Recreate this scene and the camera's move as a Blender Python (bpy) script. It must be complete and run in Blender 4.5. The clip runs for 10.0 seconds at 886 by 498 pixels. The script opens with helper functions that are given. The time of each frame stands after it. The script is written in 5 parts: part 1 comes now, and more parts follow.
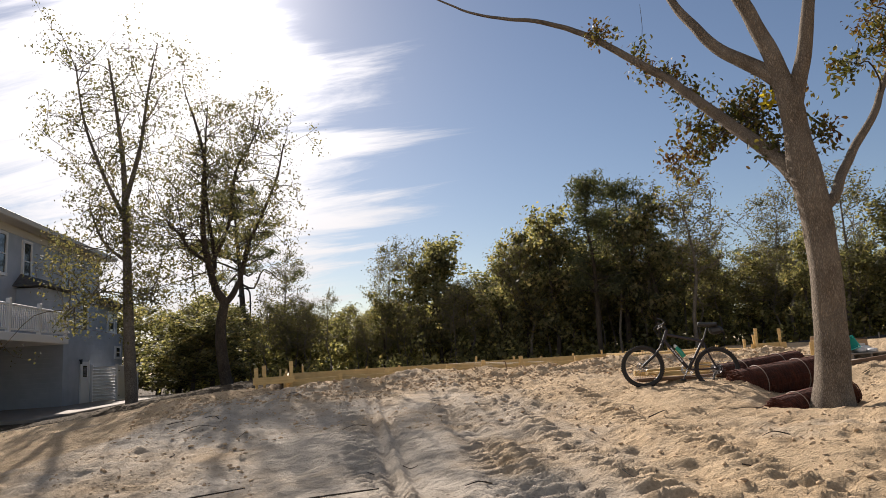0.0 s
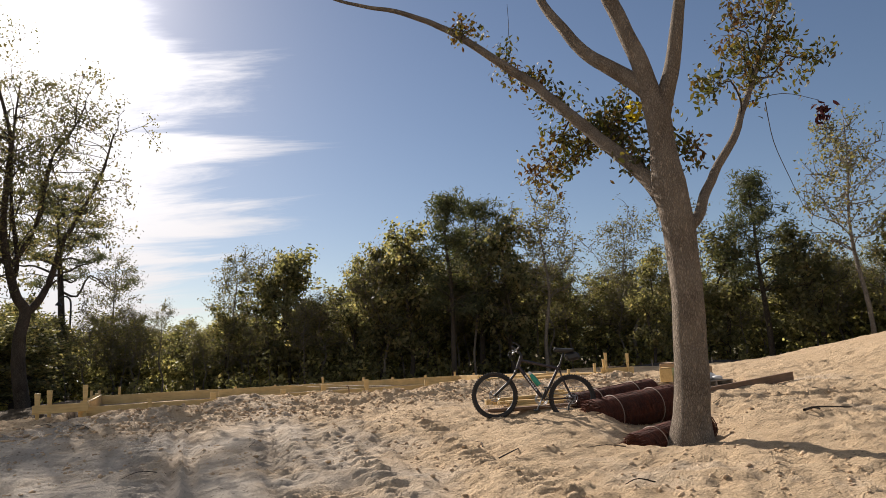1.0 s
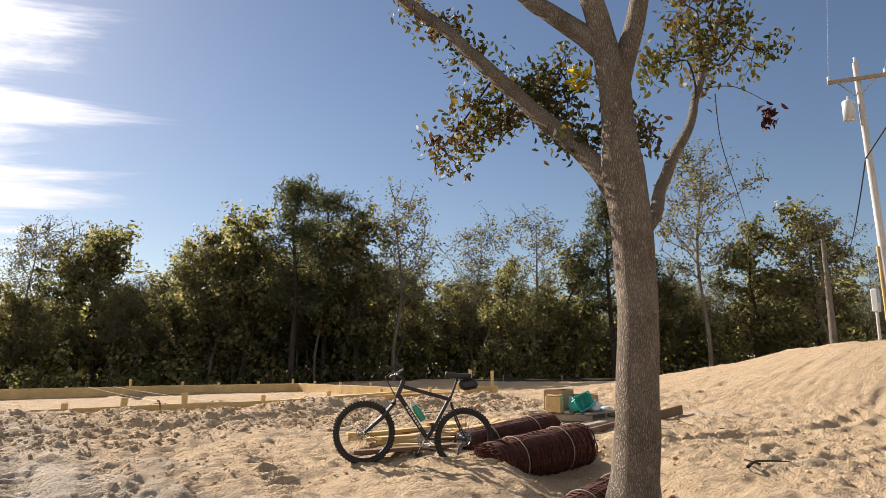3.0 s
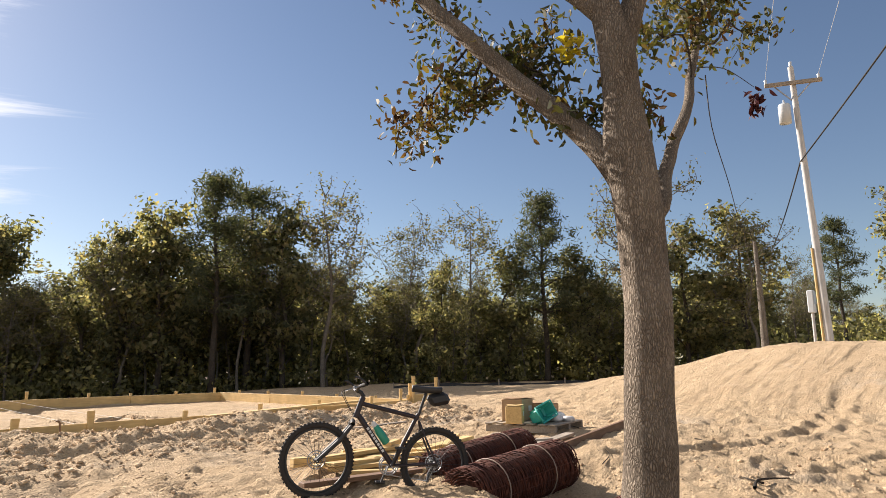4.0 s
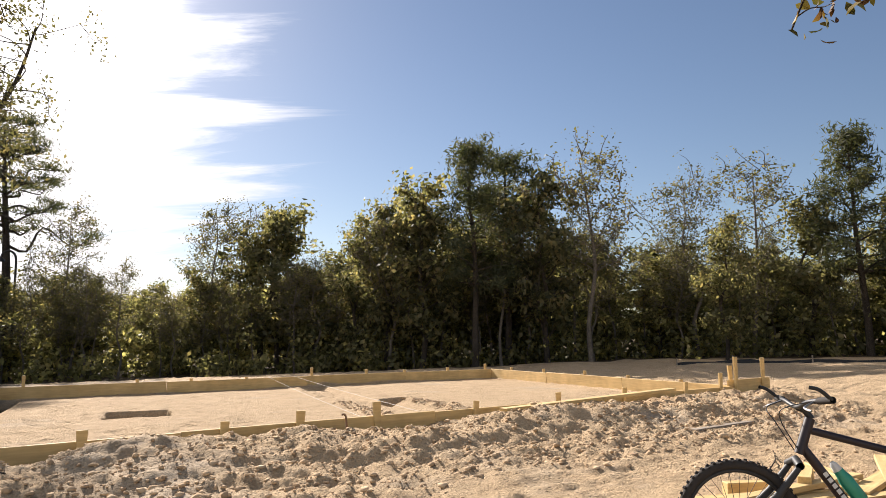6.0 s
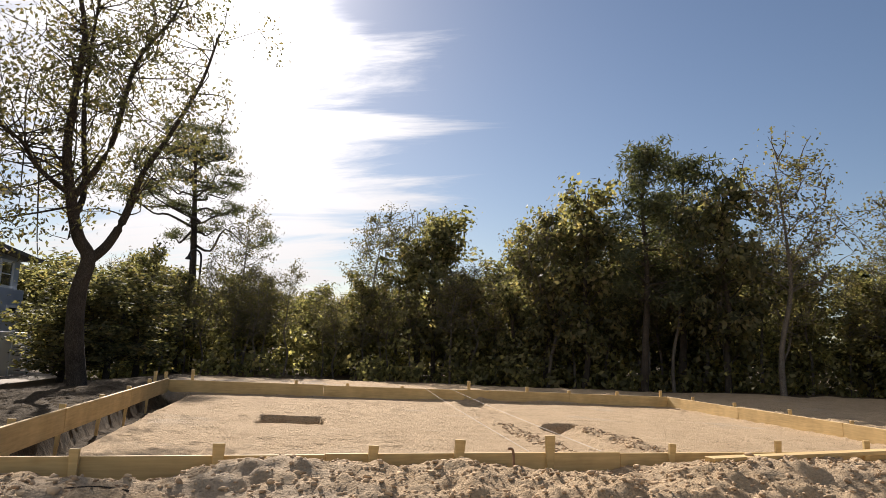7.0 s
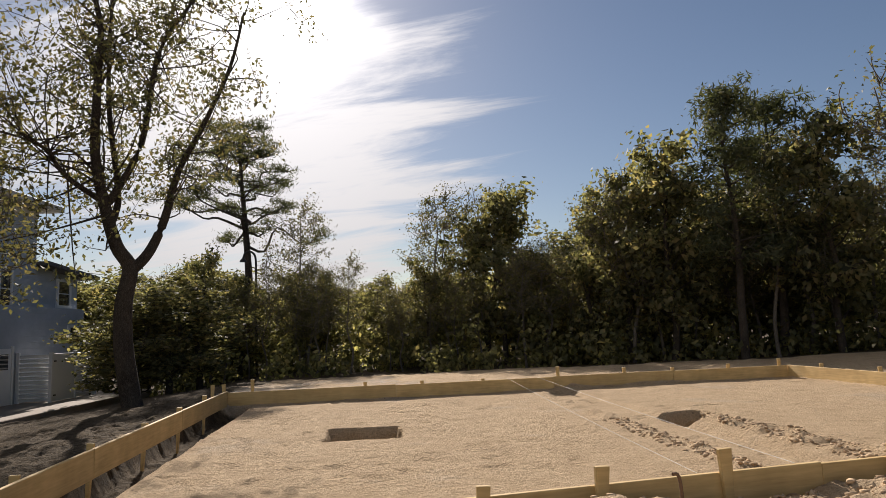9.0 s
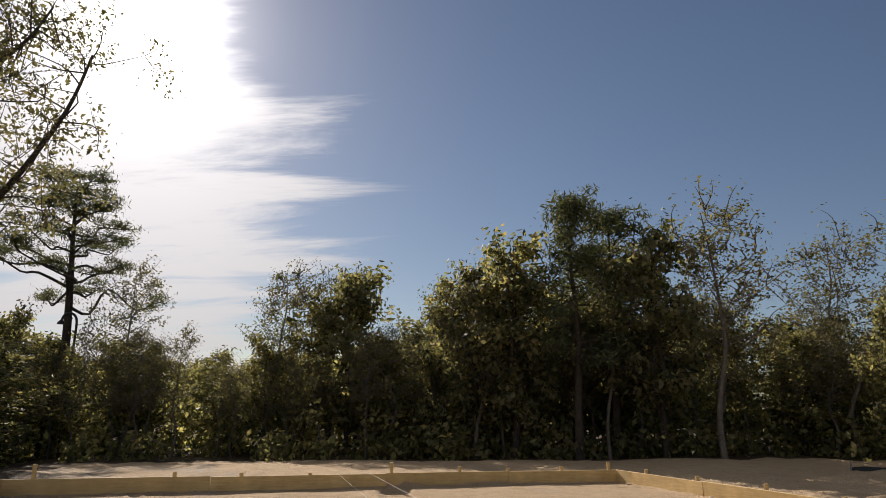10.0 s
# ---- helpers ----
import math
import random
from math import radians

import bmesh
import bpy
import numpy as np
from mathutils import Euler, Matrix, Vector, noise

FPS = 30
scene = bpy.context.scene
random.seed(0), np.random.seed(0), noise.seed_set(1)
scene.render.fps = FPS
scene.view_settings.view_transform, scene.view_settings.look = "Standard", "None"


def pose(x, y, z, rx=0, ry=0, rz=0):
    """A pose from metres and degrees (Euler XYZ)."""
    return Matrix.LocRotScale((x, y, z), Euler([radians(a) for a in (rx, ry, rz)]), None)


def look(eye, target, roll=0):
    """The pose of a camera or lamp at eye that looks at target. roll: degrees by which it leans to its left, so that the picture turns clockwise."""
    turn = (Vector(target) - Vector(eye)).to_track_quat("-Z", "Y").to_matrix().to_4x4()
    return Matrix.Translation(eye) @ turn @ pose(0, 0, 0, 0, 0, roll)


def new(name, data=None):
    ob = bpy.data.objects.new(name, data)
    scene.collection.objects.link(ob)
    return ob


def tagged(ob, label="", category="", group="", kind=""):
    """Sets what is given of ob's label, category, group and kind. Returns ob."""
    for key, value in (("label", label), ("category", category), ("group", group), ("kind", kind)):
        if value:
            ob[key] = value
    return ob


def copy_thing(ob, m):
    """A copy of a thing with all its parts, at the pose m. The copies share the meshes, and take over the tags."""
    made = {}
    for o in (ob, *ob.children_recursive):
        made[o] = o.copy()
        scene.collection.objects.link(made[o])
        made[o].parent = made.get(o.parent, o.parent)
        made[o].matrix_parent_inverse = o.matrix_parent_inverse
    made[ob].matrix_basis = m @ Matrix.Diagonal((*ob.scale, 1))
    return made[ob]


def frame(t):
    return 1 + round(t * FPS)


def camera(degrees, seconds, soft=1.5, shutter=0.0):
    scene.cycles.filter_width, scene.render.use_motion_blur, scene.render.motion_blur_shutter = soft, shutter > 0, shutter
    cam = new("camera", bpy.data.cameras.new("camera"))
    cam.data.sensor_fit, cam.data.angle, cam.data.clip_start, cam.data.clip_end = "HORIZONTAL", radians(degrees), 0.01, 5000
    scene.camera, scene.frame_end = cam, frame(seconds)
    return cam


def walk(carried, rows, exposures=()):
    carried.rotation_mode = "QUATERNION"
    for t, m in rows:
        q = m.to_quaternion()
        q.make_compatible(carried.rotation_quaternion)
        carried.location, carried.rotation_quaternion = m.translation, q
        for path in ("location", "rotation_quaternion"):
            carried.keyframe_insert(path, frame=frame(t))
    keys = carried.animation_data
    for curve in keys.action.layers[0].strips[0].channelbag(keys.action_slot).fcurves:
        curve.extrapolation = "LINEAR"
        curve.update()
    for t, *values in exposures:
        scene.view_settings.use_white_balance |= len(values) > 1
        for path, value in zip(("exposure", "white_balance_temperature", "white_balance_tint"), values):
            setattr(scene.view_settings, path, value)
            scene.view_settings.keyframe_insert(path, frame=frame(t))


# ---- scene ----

cam = camera(67.0, 10.0, soft=0.8)
PATH = [
    (0, (1.014, 2.014, 0.269), (1.468, 3.936, 0.585), -3.5),
    (0.5, (1.365, 2.631, 0.303), (2.124, 4.453, 0.625), -0.4),
    (1, (1.686, 3.201, 0.369), (2.527, 4.982, 0.713), -2.9),
    (1.5, (1.925, 3.835, 0.451), (2.896, 5.553, 0.775), 1.3),
    (2, (2.081, 4.407, 0.506), (3.211, 6.020, 0.851), -1.3),
    (2.2, (2.137, 4.625, 0.522), (3.266, 6.241, 0.859), -1.1),
    (3.3, (2.586, 5.824, 0.675), (3.881, 7.308, 1.022), -1.0),
    (3.5, (2.656, 6.042, 0.694), (3.983, 7.495, 1.051), -2.3),
    (4, (2.811, 6.587, 0.730), (4.217, 7.967, 1.072), -0.7),
    (4.5, (2.870, 7.092, 0.734), (4.320, 8.419, 1.101), -1.5),
    (5, (2.936, 7.675, 0.757), (4.263, 9.135, 1.085), -0.6),
    (5.5, (3.189, 8.340, 0.791), (4.381, 9.919, 1.081), -0.0),
    (6, (3.449, 9.018, 0.912), (4.290, 10.814, 1.174), -0.9),
    (6.2, (3.520, 9.285, 0.946), (4.168, 11.162, 1.190), -1.5),
    (7.3, (3.693, 10.673, 0.980), (4.034, 12.622, 1.267), 1.9),
    (7.5, (3.685, 10.890, 0.983), (3.992, 12.849, 1.240), -1.4),
    (8, (3.633, 11.347, 1.004), (3.942, 13.299, 1.311), 1.9),
    (8.5, (3.602, 11.787, 1.029), (3.853, 13.747, 1.339), -2.9),
    (9, (3.678, 12.156, 1.070), (3.918, 14.127, 1.309), -2.3),
    (9.5, (3.839, 12.390, 1.127), (4.275, 14.318, 1.431), 0.6),
    (10, (4.034, 12.534, 1.169), (4.669, 14.369, 1.646), 0.8),
]
walk(cam, [(t, look(eye, target, roll)) for t, eye, target, roll in PATH], exposures=[(0.0, 0.72, 6500, 15), (1.0, 0.68, 6500, 15), (2.0, 0.75, 6500, 15), (3.5, 1.06, 6500, 15), (4.5, 1.17, 6500, 15), (5.5, 1.20, 6500, 15), (6.2, 0.99, 6500, 15), (7.5, 0.67, 6500, 15), (9.5, 0.32, 6500, 15), (10.0, 0.28, 6500, 15)])

# ---- sky and sun ----
SUN_EL, SUN_AZ = radians(30.0), radians(-8.0)  # azimuth from +y towards +x
SUN_DIR = Vector((math.sin(SUN_AZ) * math.cos(SUN_EL), math.cos(SUN_AZ) * math.cos(SUN_EL), math.sin(SUN_EL)))
world = bpy.data.worlds.new("world")
scene.world = world
world.use_nodes = True
wt = world.node_tree
wt.nodes.clear()
W = wt.nodes.new


def wlink(a, b):
    wt.links.new(a, b)


sky = W("ShaderNodeTexSky")
sky.sky_type = "NISHITA"
sky.sun_disc = False
sky.sun_elevation, sky.sun_rotation = SUN_EL, SUN_AZ
sky.air_density, sky.dust_density, sky.ozone_density = 1.0, 0.3, 1.5
tc = W("ShaderNodeTexCoord")
dotn = W("ShaderNodeVectorMath")
dotn.operation = "DOT_PRODUCT"
dotn.inputs[1].default_value = SUN_DIR
wlink(tc.outputs["Generated"], dotn.inputs[0])
sep = W("ShaderNodeSeparateXYZ")
wlink(tc.outputs["Generated"], sep.inputs[0])


def wmath(op, a, b=None, clamp=False):
    n = W("ShaderNodeMath")
    n.operation, n.use_clamp = op, clamp
    for i, v in enumerate((a, b)):
        if v is None:
            continue
        if isinstance(v, (int, float)):
            n.inputs[i].default_value = v
        else:
            wlink(v, n.inputs[i])
    return n.outputs[0]


# cirrus sheet: streaks in a plane high above, thinning out away from the sun's quarter
lift = wmath("ADD", wmath("MAXIMUM", sep.outputs["Z"], 0.0), 0.12)
px_, py_ = wmath("DIVIDE", sep.outputs["X"], lift), wmath("DIVIDE", sep.outputs["Y"], lift)
comb = W("ShaderNodeCombineXYZ")
wlink(px_, comb.inputs[0])
wlink(py_, comb.inputs[1])
turned = W("ShaderNodeMapping")
turned.inputs["Rotation"].default_value = (0, 0, radians(24))  # the streaks run slantwise
wlink(comb.outputs[0], turned.inputs["Vector"])
mp = W("ShaderNodeMapping")
mp.inputs["Scale"].default_value = (0.60, 2.3, 1.0)
mp.inputs["Location"].default_value = (3.1, 0.4, 0.0)
wlink(turned.outputs[0], mp.inputs["Vector"])
n1 = W("ShaderNodeTexNoise")
n1.inputs["Scale"].default_value, n1.inputs["Detail"].default_value, n1.inputs["Roughness"].default_value = 1.15, 10.0, 0.63
n1.inputs["Distortion"].default_value = 0.7
wlink(mp.outputs[0], n1.inputs["Vector"])
side = wmath("MULTIPLY", wmath("SUBTRACT", 0.39, px_), 0.50)  # denser towards -x
side = wmath("MINIMUM", wmath("MAXIMUM", side, -0.60), 0.215)
side = wmath("SUBTRACT", side, wmath("MULTIPLY", wmath("MAXIMUM", wmath("SUBTRACT", -0.40, px_), 0.0), 0.14))
thin = wmath("MULTIPLY", wmath("ADD", px_, 0.12), 4.0, True)  # clearer overhead on the +x side
side = wmath("SUBTRACT", side, wmath("MULTIPLY", thin, wmath("MULTIPLY", wmath("MAXIMUM", wmath("SUBTRACT", 1.95, py_), 0.0), 0.5)))
cov = wmath("ADD", n1.outputs["Fac"], side)
cr = W("ShaderNodeMapRange")
cr.interpolation_type = "SMOOTHSTEP"
cr.inputs["From Min"].default_value, cr.inputs["From Max"].default_value = 0.47, 0.71
wlink(cov, cr.inputs["Value"])
glow = wmath("POWER", wmath("MAXIMUM", dotn.outputs["Value"], 0.0), 14.0)
core = wmath("POWER", wmath("MAXIMUM", dotn.outputs["Value"], 0.0), 220.0)
bright = wmath("ADD", wmath("ADD", wmath("MULTIPLY", glow, 10.0), wmath("MULTIPLY", core, 30.0)), 9.0)
cc = W("ShaderNodeMixRGB")
cc.inputs["Fac"].default_value = 1.0
cc.blend_type = "MULTIPLY"
cc.inputs["Color1"].default_value = (1.0, 0.985, 0.96, 1)
wlink(bright, cc.inputs["Color2"])
mixc = W("ShaderNodeMixRGB")
wlink(wmath("MULTIPLY", cr.outputs["Result"], 0.92), mixc.inputs["Fac"])
wlink(sky.outputs[0], mixc.inputs["Color1"])
wlink(cc.outputs[0], mixc.inputs["Color2"])
# the veil round the sun
haze = W("ShaderNodeMixRGB")
haze.blend_type = "ADD"
haze.inputs["Fac"].default_value = 1.0
wlink(mixc.outputs[0], haze.inputs["Color1"])
hz = W("ShaderNodeMixRGB")
hz.blend_type = "MULTIPLY"
hz.inputs["Fac"].default_value = 1.0
hz.inputs["Color1"].default_value = (1.0, 0.97, 0.92, 1)
wlink(wmath("ADD", wmath("MULTIPLY", wmath("POWER", wmath("MAXIMUM", dotn.outputs["Value"], 0.0), 60.0), 1.6), wmath("MULTIPLY", core, 16.0)), hz.inputs["Color2"])
wlink(hz.outputs[0], haze.inputs["Color2"])
bg = W("ShaderNodeBackground")
bg.inputs["Strength"].default_value = 0.048
wlink(haze.outputs[0], bg.inputs["Color"])
wo = W("ShaderNodeOutputWorld")
wlink(bg.outputs[0], wo.inputs["Surface"])

sun = new("sun", bpy.data.lights.new("sun", "SUN"))
sun.data.energy, sun.data.angle, sun.data.color = 5.0, radians(0.55), (1.0, 0.93, 0.82)
sun.matrix_world = look((0, 0, 30), Vector((0, 0, 30)) - SUN_DIR)
scene.view_settings.exposure = 0.0


# ---- materials ----
def material(name, build):
    m = bpy.data.materials.new(name)
    m.use_nodes = True
    nt = m.node_tree
    nt.nodes.clear()
    out = nt.nodes.new("ShaderNodeOutputMaterial")
    nt.links.new(build(nt), out.inputs["Surface"])
    return m


def node(nt, kind, links=(), **values):
    n = nt.nodes.new(kind)
    for k, v in values.items():
        n.inputs[k.replace("_", " ")].default_value = v
    for sock, src in dict(links).items():
        nt.links.new(src, n.inputs[sock])
    return n


def ramp(nt, fac, stops):
    n = nt.nodes.new("ShaderNodeValToRGB")
    e = n.color_ramp.elements
    while len(e) < len(stops):
        e.new(0.5)
    for el, (p, c) in zip(e, stops):
        el.position, el.color = p, (*c, 1)
    nt.links.new(fac, n.inputs["Fac"])
    return n.outputs["Color"]


def mix(nt, fac, a, b, blend="MIX"):
    n = nt.nodes.new("ShaderNodeMixRGB")
    n.blend_type = blend
    for i, v in ((0, fac), (1, a), (2, b)):
        if isinstance(v, (int, float)):
            n.inputs[i].default_value = v
        elif isinstance(v, tuple):
            n.inputs[i].default_value = (*v, 1)
        else:
            nt.links.new(v, n.inputs[i])
    return n.outputs[0]


def calc(nt, op, a, b):
    n = nt.nodes.new("ShaderNodeMath")
    n.operation = op
    for i, v in enumerate((a, b)):
        if isinstance(v, (int, float)):
            n.inputs[i].default_value = v
        else:
            nt.links.new(v, n.inputs[i])
    return n.outputs[0]


def coords(nt, kind="Object", scale=(1, 1, 1)):
    t = nt.nodes.new("ShaderNodeTexCoord")
    mpn = node(nt, "ShaderNodeMapping", {"Vector": t.outputs[kind]}, Scale=scale)
    return mpn.outputs[0]


def noise_tex(nt, vec, scale, detail=5.0, rough=0.55):
    return node(nt, "ShaderNodeTexNoise", {"Vector": vec}, Scale=scale, Detail=detail, Roughness=rough).outputs["Fac"]


def shader(nt, color, rough=0.7, metal=0.0, height=None, strength=0.3, distance=0.01, spec=0.5):
    b = node(nt, "ShaderNodeBsdfPrincipled", Roughness=0.5, Metallic=metal)
    b.inputs["Specular IOR Level"].default_value = spec
    for sock, v in (("Base Color", color), ("Roughness", rough)):
        if isinstance(v, tuple):
            b.inputs[sock].default_value = (*v, 1)
        elif isinstance(v, (int, float)):
            b.inputs[sock].default_value = v
        else:
            nt.links.new(v, b.inputs[sock])
    if height is not None:
        bp = node(nt, "ShaderNodeBump", {"Height": height}, Strength=strength, Distance=distance)
        nt.links.new(bp.outputs[0], b.inputs["Normal"])
    return b.outputs[0]


def wood_material(name, dark, light, grain=(3, 40, 40), rough=0.75):
    def build(nt):
        v = coords(nt, "Object", grain)
        rnd = nt.nodes.new("ShaderNodeObjectInfo").outputs["Random"]
        g = noise_tex(nt, v, 1.0, 6.0, 0.6)
        big = noise_tex(nt, coords(nt, "Object", (1, 1, 1)), 2.3, 3.0)
        c = ramp(nt, g, [(0.3, dark), (0.7, light)])
        c = mix(nt, 0.35, c, ramp(nt, big, [(0.35, tuple(k * 0.6 for k in dark)), (0.65, light)]))
        c = mix(nt, calc(nt, "MULTIPLY", rnd, 0.35), c, tuple(k * 0.55 for k in light))
        return shader(nt, c, rough, height=g, strength=0.25, distance=0.003)

    return material(name, build)


def painted(name, color, rough=0.5, var=0.25, metal=0.0, scale=9.0):
    def build(nt):
        v = coords(nt)
        n = noise_tex(nt, v, scale, 5.0)
        f = noise_tex(nt, v, scale * 12, 3.0)
        c = mix(nt, calc(nt, "MULTIPLY", n, var * 2), color, tuple(k * 0.62 for k in color))
        return shader(nt, c, calc(nt, "ADD", calc(nt, "MULTIPLY", f, 0.25), rough - 0.1), metal, height=f, strength=0.1, distance=0.002)

    return material(name, build)


def bark_material(name, dark, light, scale=1.0):
    """Plates of bark parted by dark furrows that wind up the stem, with lichen in patches."""
    def build(nt):
        v = coords(nt, "Object", (78 * scale, 78 * scale, 20 * scale))
        warp = node(nt, "ShaderNodeTexNoise", {"Vector": coords(nt, "Object", (9, 9, 6))}, Scale=1.0, Detail=5.0).outputs["Color"]
        bent = node(nt, "ShaderNodeVectorMath", {0: v, 1: mix(nt, 1.0, warp, (5.0, 5.0, 5.0), "MULTIPLY")})
        cells = node(nt, "ShaderNodeTexVoronoi", {"Vector": bent.outputs[0]}, Scale=1.0, Randomness=1.0)
        cells.feature = "DISTANCE_TO_EDGE"
        gap = calc(nt, "MINIMUM", calc(nt, "MULTIPLY", cells.outputs["Distance"], 2.6), 1.0)
        n = noise_tex(nt, coords(nt, "Object", (3, 3, 2)), 1.0, 5.0, 0.6)
        fine = noise_tex(nt, coords(nt, "Object", (90 * scale, 90 * scale, 40 * scale)), 1.0, 4.0, 0.7)
        h = calc(nt, "ADD", calc(nt, "MULTIPLY", gap, 0.7), calc(nt, "MULTIPLY", fine, 0.35))
        c = ramp(nt, h, [(0.2, tuple(k * 0.55 for k in dark)), (0.5, tuple((a + b) / 2 for a, b in zip(dark, light))), (1.0, light)])
        c = mix(nt, 0.35, c, ramp(nt, n, [(0.35, dark), (0.65, light)]))
        lich = ramp(nt, noise_tex(nt, coords(nt, "Object", (14, 14, 9)), 1.0, 3.0, 0.6), [(0.64, (0, 0, 0)), (0.70, (1, 1, 1))])
        c = mix(nt, calc(nt, "MULTIPLY", lich, 0.28), c, tuple(min(1, k * 1.35) for k in light))
        return shader(nt, c, 0.92, height=h, strength=1.0, distance=0.022, spec=0.12)

    return material(name, build)


def leaf_material(name, stops, trans=0.45):
    def build(nt):
        rnd = nt.nodes.new("ShaderNodeNewGeometry").outputs["Random Per Island"]
        ob = nt.nodes.new("ShaderNodeObjectInfo").outputs["Random"]
        clump = noise_tex(nt, coords(nt), 1.7, 2.0)
        pick = calc(nt, "ADD", calc(nt, "MULTIPLY", rnd, 0.75), calc(nt, "SUBTRACT", calc(nt, "MULTIPLY", clump, 2.4), 1.05))
        c = ramp(nt, pick, stops)
        c = mix(nt, calc(nt, "MULTIPLY", ob, 0.45), c, tuple(0.65 * k for k in stops[len(stops) // 2][1]))
        d = node(nt, "ShaderNodeBsdfPrincipled", {"Base Color": c}, Roughness=0.6)
        d.inputs["Specular IOR Level"].default_value = 0.22
        tcol = mix(nt, 1.0, c, (1.95, 1.9, 1.05), "MULTIPLY")
        t = node(nt, "ShaderNodeBsdfTranslucent", {"Color": tcol})
        ms = node(nt, "ShaderNodeMixShader", Fac=trans)
        nt.links.new(d.outputs[0], ms.inputs[1])
        nt.links.new(t.outputs[0], ms.inputs[2])
        return ms.outputs[0]

    return material(name, build)


def sand_build(nt):
    geo = nt.nodes.new("ShaderNodeNewGeometry")
    p = geo.outputs["Position"]

    def at(sx, sy=None):
        return node(nt, "ShaderNodeMapping", {"Vector": p}, Scale=(sx, sy or sx, sx)).outputs[0]

    soil = nt.nodes.new("ShaderNodeAttribute")
    soil.attribute_name = "soil"
    # leaf litter, and the shade painted below the left boards
    litter_shade = nt.nodes.new("ShaderNodeAttribute")
    litter_shade.attribute_name = "litter_shade"
    rut = nt.nodes.new("ShaderNodeAttribute")
    rut.attribute_name = "tread"
    patches = noise_tex(nt, at(0.55), 1.0, 7.0, 0.6)
    mid = noise_tex(nt, at(3.2), 1.0, 6.0, 0.62)
    fine = noise_tex(nt, at(38), 1.0, 4.0, 0.7)
    grit = node(nt, "ShaderNodeTexVoronoi", {"Vector": at(55)}, Scale=1.0).outputs["Distance"]
    sand = ramp(nt, mid, [(0.25, (0.52, 0.355, 0.205)), (0.5, (0.71, 0.515, 0.315)), (0.8, (0.82, 0.625, 0.405))])
    sand = mix(nt, 0.45, sand, ramp(nt, fine, [(0.32, (0.28, 0.185, 0.11)), (0.68, (0.76, 0.585, 0.385))]))
    grey = ramp(nt, mid, [(0.3, (0.45, 0.385, 0.31)), (0.7, (0.74, 0.645, 0.53))])
    grey = mix(nt, 0.3, grey, ramp(nt, fine, [(0.3, (0.20, 0.17, 0.14)), (0.75, (0.66, 0.58, 0.48))]))
    sf = ramp(nt, calc(nt, "ADD", soil.outputs["Fac"], calc(nt, "MULTIPLY", calc(nt, "SUBTRACT", patches, 0.5), 2.2)), [(0.2, (0, 0, 0)), (0.85, (1, 1, 1))])
    c = mix(nt, sf, sand, grey)
    # crumbs of dark soil and bark on sand, with small relief shadows as colour
    speck = node(nt, "ShaderNodeTexVoronoi", {"Vector": at(13, 19)}, Scale=1.0, Randomness=1.0)
    few = ramp(nt, noise_tex(nt, at(1.7), 1.0, 5.0, 0.65), [(0.42, (0, 0, 0)), (0.62, (1, 1, 1))])
    cf = ramp(nt, speck.outputs["Distance"], [(0.14, (1, 1, 1)), (0.26, (0, 0, 0))])
    c = mix(nt, calc(nt, "MULTIPLY", mix(nt, 1.0, few, cf, "MULTIPLY"), 0.75), c, (0.13, 0.095, 0.065))
    straw = ramp(nt, noise_tex(nt, at(9, 30), 1.0, 5.0, 0.7), [(0.3, (0.05, 0.037, 0.024)), (0.7, (0.18, 0.135, 0.085))])
    lf = ramp(nt, calc(nt, "ADD", litter_shade.outputs["Fac"], calc(nt, "MULTIPLY", calc(nt, "SUBTRACT", mid, 0.5), 0.8)), [(0.4, (0, 0, 0)), (0.6, (1, 1, 1))])
    c = mix(nt, lf, c, straw)
    wave = node(nt, "ShaderNodeTexWave", {"Vector": node(nt, "ShaderNodeMapping", {"Vector": p}, Rotation=(0, 0, radians(78)), Scale=(1, 1, 1)).outputs[0]}, Scale=2.2, Distortion=2.5, Detail=2.0).outputs["Fac"]
    coarse = noise_tex(nt, at(9, 14), 1.0, 6.0, 0.7)
    h = calc(nt, "ADD", calc(nt, "MULTIPLY", mid, 0.5), calc(nt, "MULTIPLY", fine, 0.36))
    h = calc(nt, "ADD", h, calc(nt, "MULTIPLY", coarse, 0.8))
    crumbly = noise_tex(nt, at(20, 30), 1.0, 5.0, 0.72)
    h = calc(nt, "ADD", h, calc(nt, "MULTIPLY", crumbly, 0.5))
    h = calc(nt, "ADD", h, calc(nt, "MULTIPLY", grit, -0.16))
    h = calc(nt, "ADD", h, calc(nt, "MULTIPLY", calc(nt, "MULTIPLY", wave, rut.outputs["Fac"]), 0.22))
    return shader(nt, c, 0.95, height=h, strength=1.0, distance=0.11, spec=0.12)


M_GROUND = material("sand", sand_build)
def clod_build(nt):
    rnd = nt.nodes.new("ShaderNodeNewGeometry").outputs["Random Per Island"]
    n = noise_tex(nt, coords(nt), 40.0, 4.0)
    c = ramp(nt, rnd, [(0.0, (0.34, 0.24, 0.15)), (0.4, (0.50, 0.36, 0.225)), (1.0, (0.58, 0.43, 0.28))])
    return shader(nt, c, 0.95, height=n, strength=0.6, distance=0.01, spec=0.1)


